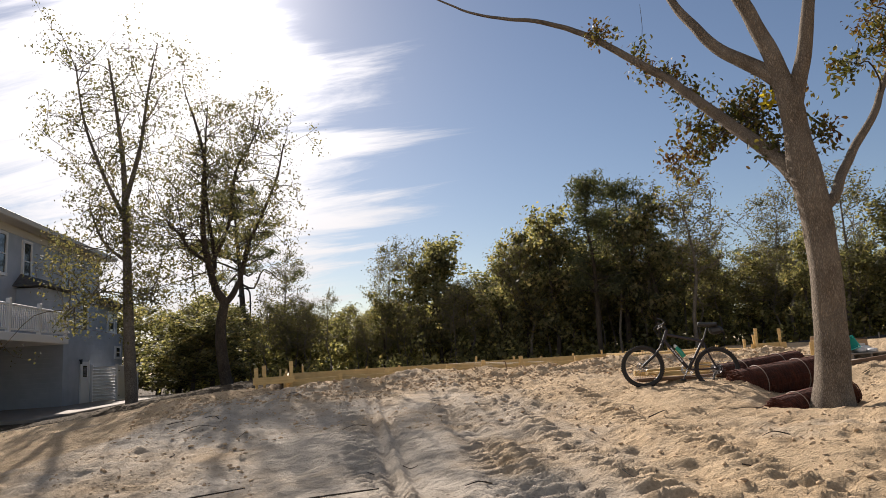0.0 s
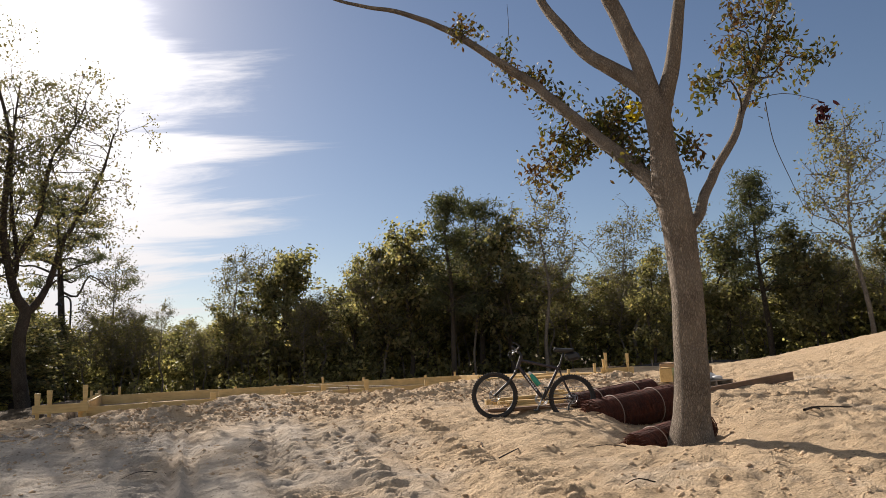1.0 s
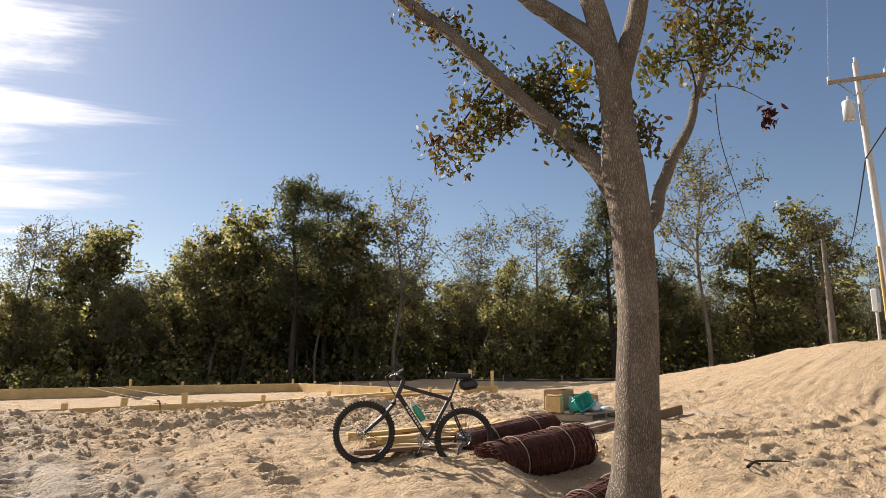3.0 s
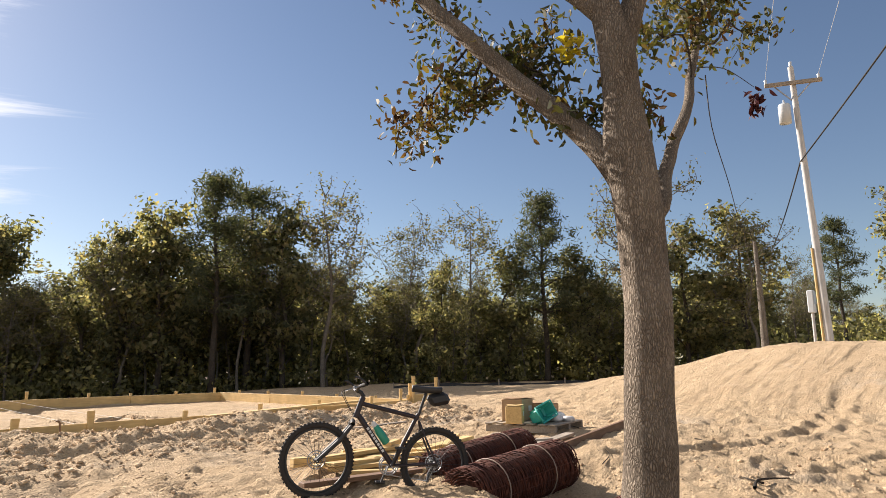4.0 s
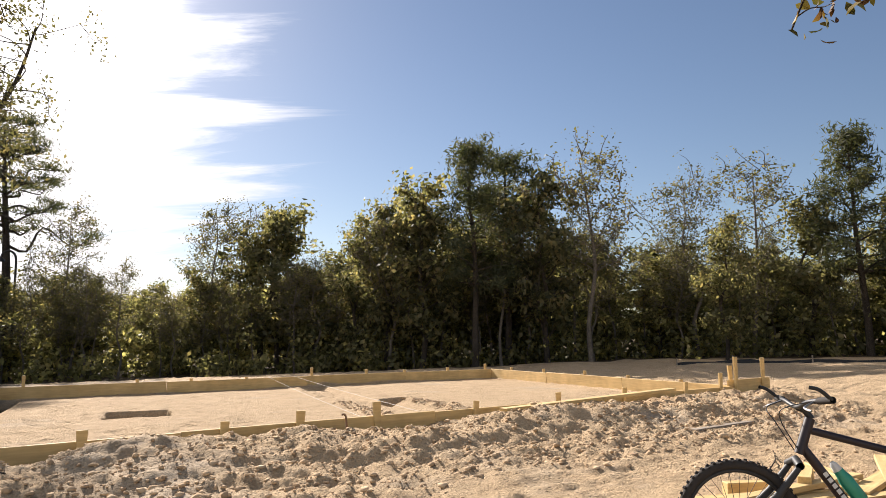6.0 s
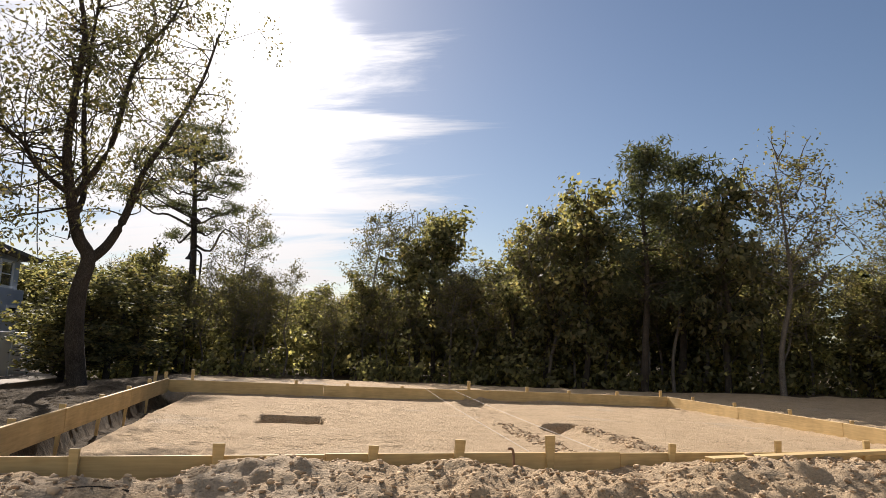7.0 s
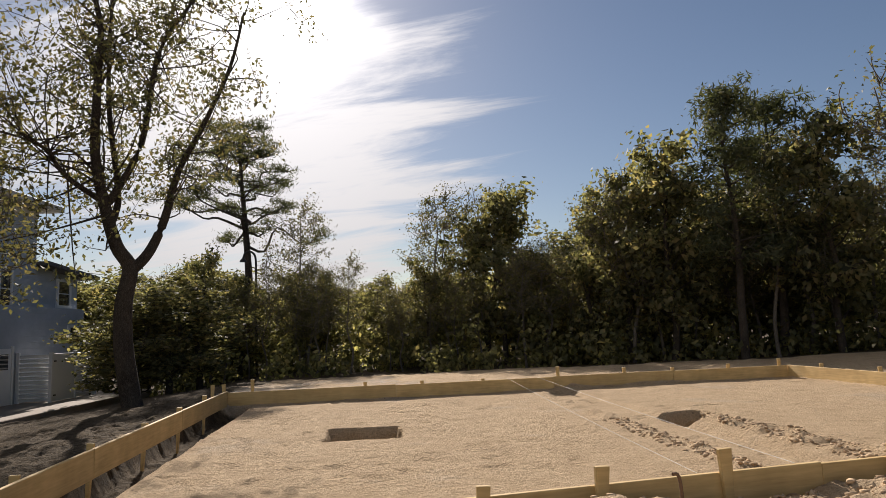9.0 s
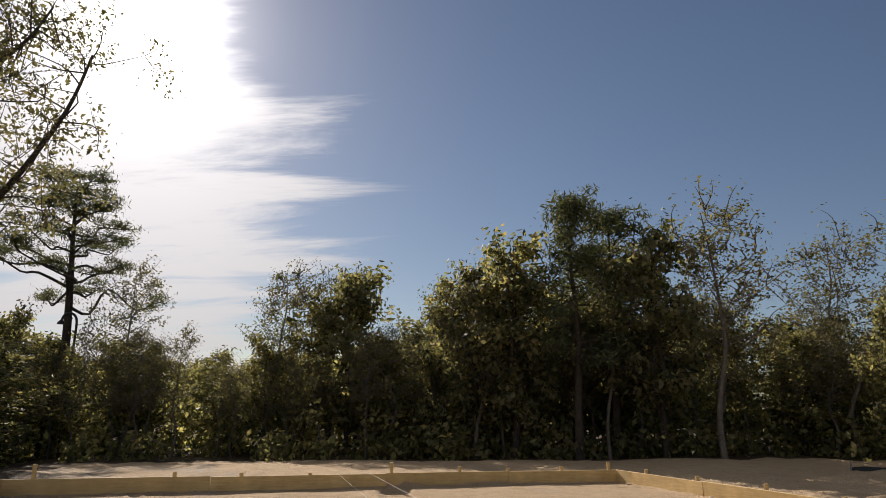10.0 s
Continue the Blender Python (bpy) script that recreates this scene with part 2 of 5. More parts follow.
M_CLOD = material("crumbled_soil", clod_build)
M_LUMBER = wood_material("new_pine_lumber", (0.50, 0.32, 0.12), (0.78, 0.56, 0.25))
M_OLDWOOD = wood_material("weathered_plank", (0.12, 0.065, 0.035), (0.26, 0.15, 0.085))
M_PALLET = wood_material("grey_pallet_wood", (0.20, 0.16, 0.12), (0.42, 0.35, 0.27))
M_POLE = wood_material("pole_wood", (0.42, 0.40, 0.38), (0.66, 0.64, 0.61), (18, 18, 2))
M_BARK = bark_material("grey_bark", (0.13, 0.10, 0.075), (0.40, 0.33, 0.255))
M_BARK_FAR = bark_material("dark_bark", (0.04, 0.032, 0.026), (0.15, 0.125, 0.10), 0.6)
M_BARK_PALE = bark_material("pale_bark", (0.12, 0.10, 0.08), (0.34, 0.30, 0.25), 0.6)
M_LEAF_NEAR = leaf_material("turning_leaves", [(0.0, (0.035, 0.042, 0.014)), (0.45, (0.075, 0.075, 0.022)), (0.75, (0.14, 0.105, 0.032)), (0.9, (0.12, 0.06, 0.022)), (1.0, (0.07, 0.035, 0.018))], 0.26)
M_LEAF_RED = leaf_material("dead_red_leaves", [(0.0, (0.035, 0.008, 0.012)), (1.0, (0.075, 0.018, 0.02))], 0.08)
M_LEAF_YELLOW = leaf_material("yellow_leaves", [(0.0, (0.32, 0.26, 0.03)), (1.0, (0.45, 0.36, 0.04))], 0.5)
M_LEAF_OAK = leaf_material("oak_leaves", [(0.0, (0.035, 0.042, 0.022)), (0.4, (0.108, 0.106, 0.06)), (0.75, (0.21, 0.20, 0.115)), (1.0, (0.29, 0.235, 0.135))], 0.60)
M_LEAF_BUSH = leaf_material("bush_leaves", [(0.0, (0.03, 0.035, 0.016)), (0.4, (0.127, 0.124, 0.068)), (0.75, (0.29, 0.28, 0.155)), (1.0, (0.42, 0.35, 0.18))], 0.64)
M_LEAF_THIN = leaf_material("thin_leaves", [(0.0, (0.06, 0.062, 0.032)), (0.6, (0.13, 0.125, 0.07)), (1.0, (0.22, 0.175, 0.10))], 0.40)
M_NEEDLE = leaf_material("pine_needles", [(0.0, (0.04, 0.047, 0.027)), (0.7, (0.078, 0.087, 0.047)), (1.0, (0.135, 0.128, 0.068))], 0.38)


def rust_build(nt):
    v = coords(nt)
    n = noise_tex(nt, v, 14.0, 5.0)
    rnd = nt.nodes.new("ShaderNodeNewGeometry").outputs["Random Per Island"]
    c = ramp(nt, n, [(0.3, (0.055, 0.016, 0.009)), (0.6, (0.14, 0.038, 0.018)), (0.8, (0.24, 0.08, 0.038))])
    c = mix(nt, calc(nt, "MULTIPLY", rnd, 0.6), c, (0.035, 0.012, 0.008))
    return shader(nt, c, 0.85, 0.15, height=n, strength=0.4, distance=0.002)


M_RUST = material("rusty_wire", rust_build)
M_TIE = painted("pale_tie_wire", (0.34, 0.25, 0.19), 0.6)
M_FRAME = painted("dark_plum_frame_paint", (0.022, 0.013, 0.017), 0.42, 0.3)
M_RUBBER = painted("dusty_black_rubber", (0.035, 0.03, 0.027), 0.85, 0.5)
M_BLACK = painted("black_plastic", (0.02, 0.02, 0.021), 0.5, 0.3)
M_STEEL = painted("worn_steel", (0.45, 0.45, 0.46), 0.35, 0.3, 1.0)
M_TEAL = painted("teal_plastic", (0.03, 0.40, 0.33), 0.45, 0.2)
M_BOTTLE = painted("green_bottle", (0.03, 0.30, 0.20), 0.35, 0.2)
M_DECAL = painted("pale_decal", (0.62, 0.62, 0.60), 0.5, 0.1)
M_CARD = painted("cardboard", (0.42, 0.27, 0.15), 0.85, 0.3)
M_BAG = painted("pale_plastic_bag", (0.62, 0.60, 0.58), 0.45, 0.25)
M_WHITE = painted("white_vinyl", (0.78, 0.78, 0.78), 0.5, 0.12, scale=2.0)
M_TRANSF = painted("light_grey_enamel", (0.55, 0.57, 0.58), 0.45, 0.2)
M_CABLE = painted("black_cable", (0.02, 0.02, 0.022), 0.6, 0.1)
M_STRING = painted("white_mason_line", (0.8, 0.78, 0.72), 0.8, 0.1)
M_SILT = painted("black_silt_cloth", (0.02, 0.02, 0.02), 0.8, 0.3)
M_TRIM = painted("cream_trim", (0.62, 0.58, 0.50), 0.6, 0.1, scale=1.5)
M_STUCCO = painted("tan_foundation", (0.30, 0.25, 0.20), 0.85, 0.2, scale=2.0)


def siding_build(nt):
    v = coords(nt, "Object", (1, 1, 1))
    w = node(nt, "ShaderNodeTexWave", {"Vector": v}, Scale=1.4, Distortion=0.0)
    w.wave_profile = "SAW"
    w.bands_direction = "Z"
    n = noise_tex(nt, v, 1.6, 4.0)
    c = ramp(nt, n, [(0.3, (0.36, 0.395, 0.45)), (0.7, (0.45, 0.485, 0.545))])
    return shader(nt, c, 0.6, height=w.outputs["Fac"], strength=0.5, distance=0.02)


M_SIDING = material("blue_grey_siding", siding_build)


def shingle_build(nt):
    v = coords(nt, "Object", (1, 1, 1))
    br = node(nt, "ShaderNodeTexBrick", {"Vector": v}, Scale=3.0)
    n = noise_tex(nt, v, 8.0, 4.0)
    c = ramp(nt, n, [(0.3, (0.07, 0.065, 0.06)), (0.7, (0.16, 0.15, 0.14))])
    return shader(nt, c, 0.9, height=br.outputs["Fac"], strength=0.3, distance=0.01)


M_ROOF = material("dark_shingles", shingle_build)


def glass_build(nt):
    g = node(nt, "ShaderNodeBsdfPrincipled", Roughness=0.06, Metallic=0.0)
    g.inputs["Base Color"].default_value = (0.02, 0.024, 0.03, 1)
    g.inputs["Specular IOR Level"].default_value = 0.8
    return g.outputs[0]


M_GLASS = material("dark_window_glass", glass_build)


# ---- mesh helpers ----
def thing(name, label, category, group="", place=(0, 0, 0), kind="", turn=0.0):
    ob = new(name)
    ob.matrix_basis = pose(*place, 0, 0, turn)
    return tagged(ob, label, category, group, kind)


def link_mesh(name, me, mat, parent=None, label="", smooth=True):
    me.materials.append(mat)
    if smooth:
        me.polygons.foreach_set("use_smooth", [True] * len(me.polygons))
    ob = new(name, me)
    if parent is not None:
        ob.parent = parent
    if label:
        ob["label"] = label
    return ob


def part(name, bm, mat, parent=None, label="", smooth=False):
    me = bpy.data.meshes.new(name)
    bm.to_mesh(me)
    bm.free()
    return link_mesh(name, me, mat, parent, label, smooth)


def np_mesh(name, verts, faces):
    """A mesh from arrays of corners and of equal-sided faces."""
    me = bpy.data.meshes.new(name)
    verts, faces = np.asarray(verts, np.float32), np.asarray(faces, np.int32)
    n, k = faces.shape
    me.vertices.add(len(verts))
    me.vertices.foreach_set("co", verts.ravel())
    me.loops.add(n * k)
    me.loops.foreach_set("vertex_index", faces.ravel())
    me.polygons.add(n)
    me.polygons.foreach_set("loop_start", np.arange(0, n * k, k, dtype=np.int32))
    me.update(calc_edges=True)
    me.validate()
    return me


def box(bm, sx, sy, sz, m=Matrix(), bevel=0.0):
    """A box of that size, centred in m, its edges eased by bevel."""
    g = bmesh.ops.create_cube(bm, size=1.0, matrix=m @ Matrix.Diagonal((sx, sy, sz, 1)))
    if bevel:
        es = {e for v in g["verts"] for e in v.link_edges}
        bmesh.ops.bevel(bm, geom=list(es), offset=bevel, segments=1, affect="EDGES")
    return bm


def boxed(sx, sy, sz, m=Matrix(), bevel=0.004):
    return box(bmesh.new(), sx, sy, sz, m, bevel)


def tube_arrays(pts, radii, sides=8, closed=False):
    pts = [Vector(p) for p in pts]
    n = len(pts)
    verts, faces = [], []
    ref = Vector((0.31, 0.17, 0.93)).normalized()
    for i, p in enumerate(pts):
        a = pts[(i - 1) % n] if (closed or i) else p
        b = pts[(i + 1) % n] if (closed or i < n - 1) else p
        d = (b - a).normalized()
        u = d.cross(ref)
        u = u.normalized() if u.length > 1e-4 else d.orthogonal().normalized()
        v = d.cross(u)
        r = radii[i] if not isinstance(radii, (int, float)) else radii
        for s in range(sides):
            t = 2 * math.pi * s / sides
            verts.append(p + u * (r * math.cos(t)) + v * (r * math.sin(t)))
    for i in range(n if closed else n - 1):
        j = (i + 1) % n
        for s in range(sides):
            q = (s + 1) % sides
            faces.append((i * sides + s, i * sides + q, j * sides + q, j * sides + s))
    return verts, faces


class Soup:
    """Gathers quads for one mesh."""

    def __init__(self):
        self.v, self.f = [], []

    def tube(self, pts, radii, sides=8, closed=False):
        v, f = tube_arrays(pts, radii, sides, closed)
        o = len(self.v)
        self.v += v
        self.f += [tuple(i + o for i in q) for q in f]
        return self

    def mesh(self, name):
        return np_mesh(name, [tuple(p) for p in self.v], self.f)


def tube_part(name, pts, radii, mat, parent=None, label="", sides=8, closed=False):
    return link_mesh(name, Soup().tube(pts, radii, sides, closed).mesh(name), mat, parent, label)


def arc(pts, steps=6):
    """A smooth line through the points."""
    pts = [Vector(p) for p in pts]
    out = []
    for i in range(len(pts) - 1):
        a, b, c, d = pts[max(i - 1, 0)], pts[i], pts[i + 1], pts[min(i + 2, len(pts) - 1)]
        for k in range(steps):
            t = k / steps
            out.append(0.5 * (2 * b + (c - a) * t + (2 * a - 5 * b + 4 * c - d) * t * t + (3 * b - a - 3 * c + d) * t ** 3))
    return out + [pts[-1]]


# ---- ground ----
def lattice(ix, iy, seed):
    h = (ix.astype(np.int64) * 374761393 + iy.astype(np.int64) * 668265263 + seed * 974711) & 0x7FFFFFFF
    h = (h ^ (h >> 13)) * 1274126177 & 0x7FFFFFFF
    return ((h ^ (h >> 16)) & 0xFFFF) / 65535.0


def vnoise(x, y, seed):
    ix, iy = np.floor(x), np.floor(y)
    fx, fy = x - ix, y - iy
    fx, fy = fx * fx * (3 - 2 * fx), fy * fy * (3 - 2 * fy)
    a, b = lattice(ix, iy, seed), lattice(ix + 1, iy, seed)
    c, d = lattice(ix, iy + 1, seed), lattice(ix + 1, iy + 1, seed)
    return (a * (1 - fx) + b * fx) * (1 - fy) + (c * (1 - fx) + d * fx) * fy - 0.5


def sstep(a, b, v):
    t = np.clip((v - a) / (b - a), 0, 1)
    return t * t * (3 - 2 * t)


PX0, PX1, PY0, PY1 = 0.98, 12.95, 16.74, 26.06  # the pad inside its boards
SAND = -0.27


def skew(y):
    """How far the pad's edges turn from the x axis at that depth: its near side is laid askew."""
    return 0.128 - 0.108 * np.clip((y - PY0) / (PY1 - PY0), 0, 1)


def edge_y(x, side):
    """The y of the near (PY0) or far (PY1) edge of the pad at that x."""
    return side + float(skew(side)) * (x - 6.0)


def in_rect(x, y, x0, x1, y0, y1, soft):
    return sstep(x0 - soft, x0 + soft, x) * (1 - sstep(x1 - soft, x1 + soft, x)) * sstep(y0 - soft, y0 + soft, y) * (1 - sstep(y1 - soft, y1 + soft, y))


def land(x, y):
    """The large shape of the ground."""
    x, y = np.asarray(x, float), np.asarray(y, float)
    z = -1.30 + np.clip(y - 2.0, -4, 14.2) * 0.0775
    z = z + 0.30 * sstep(2.5, 9.0, x) * (1 - sstep(9.0, 16.5, y))
    z = z + 1.55 * np.exp(-((np.maximum(np.abs(x - 25) - 3, 0)) / 5.5) ** 2) * np.exp(-((np.maximum(np.abs(y - 10.6) - 1.2, 0)) / 4.6) ** 2)
    z = z - 0.75 * sstep(0.5, -7.0, x) * sstep(4, 13, y)
    z = z + 2.0 * sstep(30, 42, x) * (1 - sstep(14, 20, y))
    z = z - 0.35 * sstep(29, 40, y) + 0.15 * sstep(14, 24, x) * sstep(12, 20, y)
    return z


def dimples(x, y, cell, seed, depth, rx, ry):
    """Footprint-like hollows with a raised rim, one in most cells."""
    ix, iy = np.floor(x / cell), np.floor(y / cell)
    out = np.zeros_like(x)
    for dx in (-1, 0, 1):
        for dy in (-1, 0, 1):
            a, b = lattice(ix + dx, iy + dy, seed), lattice(ix + dx, iy + dy, seed + 1)
            c, d = lattice(ix + dx, iy + dy, seed + 2), lattice(ix + dx, iy + dy, seed + 3)
            px, py = x - (ix + dx + 0.1 + 0.8 * a) * cell, y - (iy + dy + 0.1 + 0.8 * b) * cell
            u, v = px * np.cos(c * 6.283) + py * np.sin(c * 6.283), py * np.cos(c * 6.283) - px * np.sin(c * 6.283)
            q = np.sqrt((u / rx) ** 2 + (v / ry) ** 2) / (0.6 + 0.7 * d)
            out += (d > 0.25) * depth * (0.55 * np.exp(-(((q - 1.45) / 0.4) ** 2)) - np.exp(-(q ** 3)))
    return out


def height(x, y):
    x, y = np.asarray(x, float), np.asarray(y, float)
    z = land(x, y)
    yp = y - skew(y) * (x - 6.0)
    pad = in_rect(x, yp, PX0, PX1, PY0, PY1, 0.06)
    near = sstep(-14, -4, x) * (1 - sstep(26, 34, x)) * (1 - sstep(36, 46, y))
    churn = in_rect(x, yp, -1.5, 13.2, 14.4, 16.6, 0.6)  # dug-over strip before the boards
    lumps = 0.10 * vnoise(x * 0.8, y * 0.8, 1) + 0.05 * vnoise(x * 2.1, y * 2.1, 2) + 0.03 * vnoise(x * 5, y * 5, 3)
    clods = np.maximum(0.7 * vnoise(x * 2.7, y * 4.1, 5) + 0.6 * vnoise(x * 6.1, y * 8.1, 6) + 0.7 * vnoise(x * 10.3, y * 11.3, 18), -0.12)
    z = z + near * (lumps + 0.038 * vnoise(x * 9, y * 9, 4) + churn * (0.03 + 0.10 * clods))
    z = z + 0.12 * in_rect(x, yp, 1.2, 12.6, 15.3, 16.70, 0.3) * (0.7 + vnoise(x * 1.3, y * 1.3, 71))
    foot = np.maximum(0, vnoise(x * 2.6 + 7, y * 2.6, 8) - 0.18)
    z = z - near * 0.10 * foot * (1 - pad)
    marks = dimples(x, y, 0.40, 20, 0.026, 0.15, 0.06) + dimples(x + 3.1, y + 1.7, 0.23, 30, 0.013, 0.085, 0.04)
    grey = in_rect(x - 0.10 * (y - 8), y, 0.3, 3.6, 0.0, 13.6, 0.5)  # rolled flat by wheels
    wide = sstep(-8, -2, x) * (1 - sstep(17, 24, x)) * (1 - sstep(28, 34, y))
    z = z + wide * (1 - pad) * (1 - 0.75 * grey) * marks * (0.20 + 0.85 * sstep(-0.15, 0.3, vnoise(x * 0.5, y * 0.5, 14)))
    z = z + wide * (1 - pad) * (1 - 0.6 * grey) * (0.055 * np.abs(vnoise(x * 6.3, y * 9.3, 15)) + 0.045 * np.abs(vnoise(x * 10.5, y * 10.5, 17)))
    flat = SAND + 0.02 * vnoise(x * 1.3, y * 1.3, 9) + 0.012 * vnoise(x * 4.4, y * 4.4, 10)
    flat = flat + 0.012 * np.abs(vnoise(x * 3.1, y * 9.0, 98)) + 0.75 * dimples(x + 9, y + 4, 0.5, 40, 0.03, 0.12, 0.07) * (vnoise(x * 0.9, y * 0.9, 16) > 0.05)
    z = z * (1 - pad) + flat * pad
    # the sand falls off before the raised boards of the left side
    z = z - 0.40 * in_rect(x, yp, PX0 - 0.25, PX0 + 0.42, PY0 + 0.25, PY1 - 0.1, 0.10)
    # footing pits, the trench and the soil thrown beside it
    z = z - 0.62 * in_rect(x + 0.10 * vnoise(x * 4, y * 4, 95), y + 0.10 * vnoise(x * 4, y * 4, 96), 3.18, 4.10, 20.95, 21.95, 0.04)
    z = z - 0.50 * in_rect(x, y + 0.12 * vnoise(x * 4, y * 4, 97), 7.92, 8.55, 20.85, 21.75, 0.04)
    z = z - 0.07 * in_rect(x, yp, 7.25, 7.95, 17.0, 25.8, 0.07)
    ragged = np.maximum(0, vnoise(x * 5, y * 5, 12) + 0.1)
    rim = in_rect(x, yp, 8.1, 8.6, 17.1, 21.4, 0.09) + 0.6 * in_rect(x, yp, 6.95, 7.22, 17.1, 25.4, 0.07) + 0.8 * in_rect(x, yp, 7.0, 8.6, 16.9, 17.5, 0.2)
    z = z + rim * (0.02 + 0.17 * ragged)
    # wheel ruts up the slope
    for cx, k in ((2.35, 0.02), (3.0, 0.06), (4.25, 0.10)):
        c = cx + k * (y - 6) + 0.15 * np.sin(y * 0.5)
        rut = np.exp(-((x - c) / 0.16) ** 2) * sstep(1, 4, y) * (1 - sstep(13, 15, y))
        z = z - 0.025 * rut + 0.012 * np.exp(-((np.abs(x - c) - 0.28) / 0.08) ** 2) * sstep(1, 4, y) * (1 - sstep(13, 15, y))
    for cx, k, w in ((3.15, 0.05, 0.22), (3.8, 0.07, 0.20), (1.9, 0.0, 0.18), (4.8, 0.12, 0.15)):
        c = cx + k * (y - 6) + 0.15 * np.sin(y * 0.5)
        band = (1 - sstep(w - 0.05, w + 0.05, np.abs(x - c))) * sstep(3, 5, y) * (1 - sstep(12, 14.5, y)) * sstep(-0.45, -0.05, vnoise(x * 0.9, y * 0.9, 23))
        z = z + band * 0.026 * np.tanh(3 * np.sin(6.283 * (y + 0.25 * (x - c)) / 0.19))
    # two narrow pressed tyre lines and a broad lugged track beside them
    fresh = sstep(5.0, 6.5, y) * (1 - sstep(13.0, 14.5, y))
    for off, deep in ((0.0, 0.05), (0.20, 0.035)):
        c = 1.95 + off + 0.075 * (y - 9.0)
        z = z + fresh * (-deep * np.exp(-((x - c) / 0.055) ** 2) + 0.5 * deep * np.exp(-((np.abs(x - c) - 0.10) / 0.03) ** 2))
    for cx, k in ((2.95, 0.13), (3.5, 0.16)):
        c = cx + k * (y - 9.0)
        lug = np.sin((y + 0.5 * np.abs(x - c)) * 34.0) > 0.1
        z = z - fresh * np.exp(-((x - c) / 0.19) ** 6) * (0.015 + 0.035 * lug * (vnoise(x * 1.1, y * 1.1, 91) > -0.2))
    # curved wheel tracks over the mound
    for off in (0.0, 1.5):
        c = 8.6 + off + 0.055 * (x - 12.0) ** 2 - 0.25 * (x - 12.0)
        on = sstep(9.5, 10.5, x) * (1 - sstep(17, 20, x))
        z = z + on * (0.03 * np.exp(-((np.abs(y - c) - 0.2) / 0.07) ** 2) - 0.035 * np.exp(-((y - c) / 0.14) ** 4) * (1 + 0.15 * np.sin(x * 33)) * (0.35 + sstep(-0.2, 0.2, vnoise(x * 0.8, y * 0.8, 81))))
    # hollow by the wire rolls
    z = z - 0.32 * np.exp(-((x - 7.6) / 0.9) ** 2 - ((y - 9.55) / 0.6) ** 2) - 0.30 * np.exp(-((x - 8.5) / 0.95) ** 4 - ((y - 10.45) / 0.6) ** 2)
    return z


def zat(x, y):
    return float(height(np.array([x]), np.array([y]))[0])


def axis(lo, hi, step, far_lo, far_hi):
    mid = np.arange(lo, hi + step / 2, step)
    grow = [step]
    while sum(grow) < max(lo - far_lo, far_hi - hi):
        grow.append(grow[-1] * 1.16)
    g = np.cumsum(grow)
    return np.concatenate([(lo - g[::-1])[(lo - g[::-1]) > far_lo * 1.3], mid, (hi + g)[(hi + g) < far_hi * 1.3]])


WOOD = [(-5.7, 43.8), (-2.0, 39.7), (2.6, 39.1), (7.4, 38.9), (12.5, 37.1), (16.7, 34.0), (20.9, 32.2), (25.5, 29.5), (29.5, 25.1), (31.8, 20.1), (34.7, 16.4), (42.1, 16.7), (52.1, 15.7)]  # the wood's edge


def build_ground():
    xs, ys = axis(-2.0, 15.0, 0.046, -700, 700), axis(4.5, 26.3, 0.046, -300, 1200)
    X, Y = np.meshgrid(xs, ys)
    x, y = X.ravel(), Y.ravel()
    z = height(x, y)
    nx, ny = len(xs), len(ys)
    i = np.arange(nx * ny).reshape(ny, nx)
    faces = np.stack([i[:-1, :-1], i[:-1, 1:], i[1:, 1:], i[1:, :-1]], -1).reshape(-1, 4)
    me = np_mesh("ground", np.stack([x, y, z], -1), faces)
    bent = x + 2.2 * vnoise(x * 0.45, y * 0.45, 51) + 0.9 * vnoise(x * 1.4, y * 1.4, 52) - 0.10 * (y - 8)
    soil = 0.85 * in_rect(bent, y, -2.0, 3.9, 0.0, 14.2, 1.7) + 0.22 * in_rect(x, y, -2, 13, 14.2, 16.6, 0.5) + 0.4 * in_rect(x, y, -6, 5, 26, 33, 1.0)
    edge = np.interp(x, [p[0] for p in WOOD], [p[1] for p in WOOD])
    litter_shade = np.maximum(sstep(-2.8, -1.2, y - edge), sstep(1.0, 0.2, x + 0.8 * vnoise(x * 0.7, y * 0.7, 53)) * sstep(15.5, 18, y))
    # strip below the left boards: the gap's shade put into the ground colour
    litter_shade = np.maximum(litter_shade, in_rect(x, y, PX0 - 0.3, PX0 + 0.34, edge_y(PX0, PY0) + 0.15, edge_y(PX0, PY1) - 0.1, 0.1))
    litter_shade = np.maximum(litter_shade, sstep(34, 60, np.abs(x)))
    tread = sum(np.exp(-((x - (cx + k * (y - 6))) / 0.3) ** 2) for cx, k in ((2.35, 0.02), (3.0, 0.06), (4.25, 0.10), (1.2, 0.0)))
    for name, values in (("soil", soil), ("litter_shade", litter_shade), ("tread", np.clip(tread, 0, 1) * sstep(1, 4, y) * (1 - sstep(13, 15, y)))):
        me.attributes.new(name, "FLOAT", "POINT").data.foreach_set("value", values.astype(np.float32))
    tagged(link_mesh("ground", me, M_GROUND), "bare tan sand slope with grey soil, ruts and footprints", "ground", kind="structure")


build_ground()


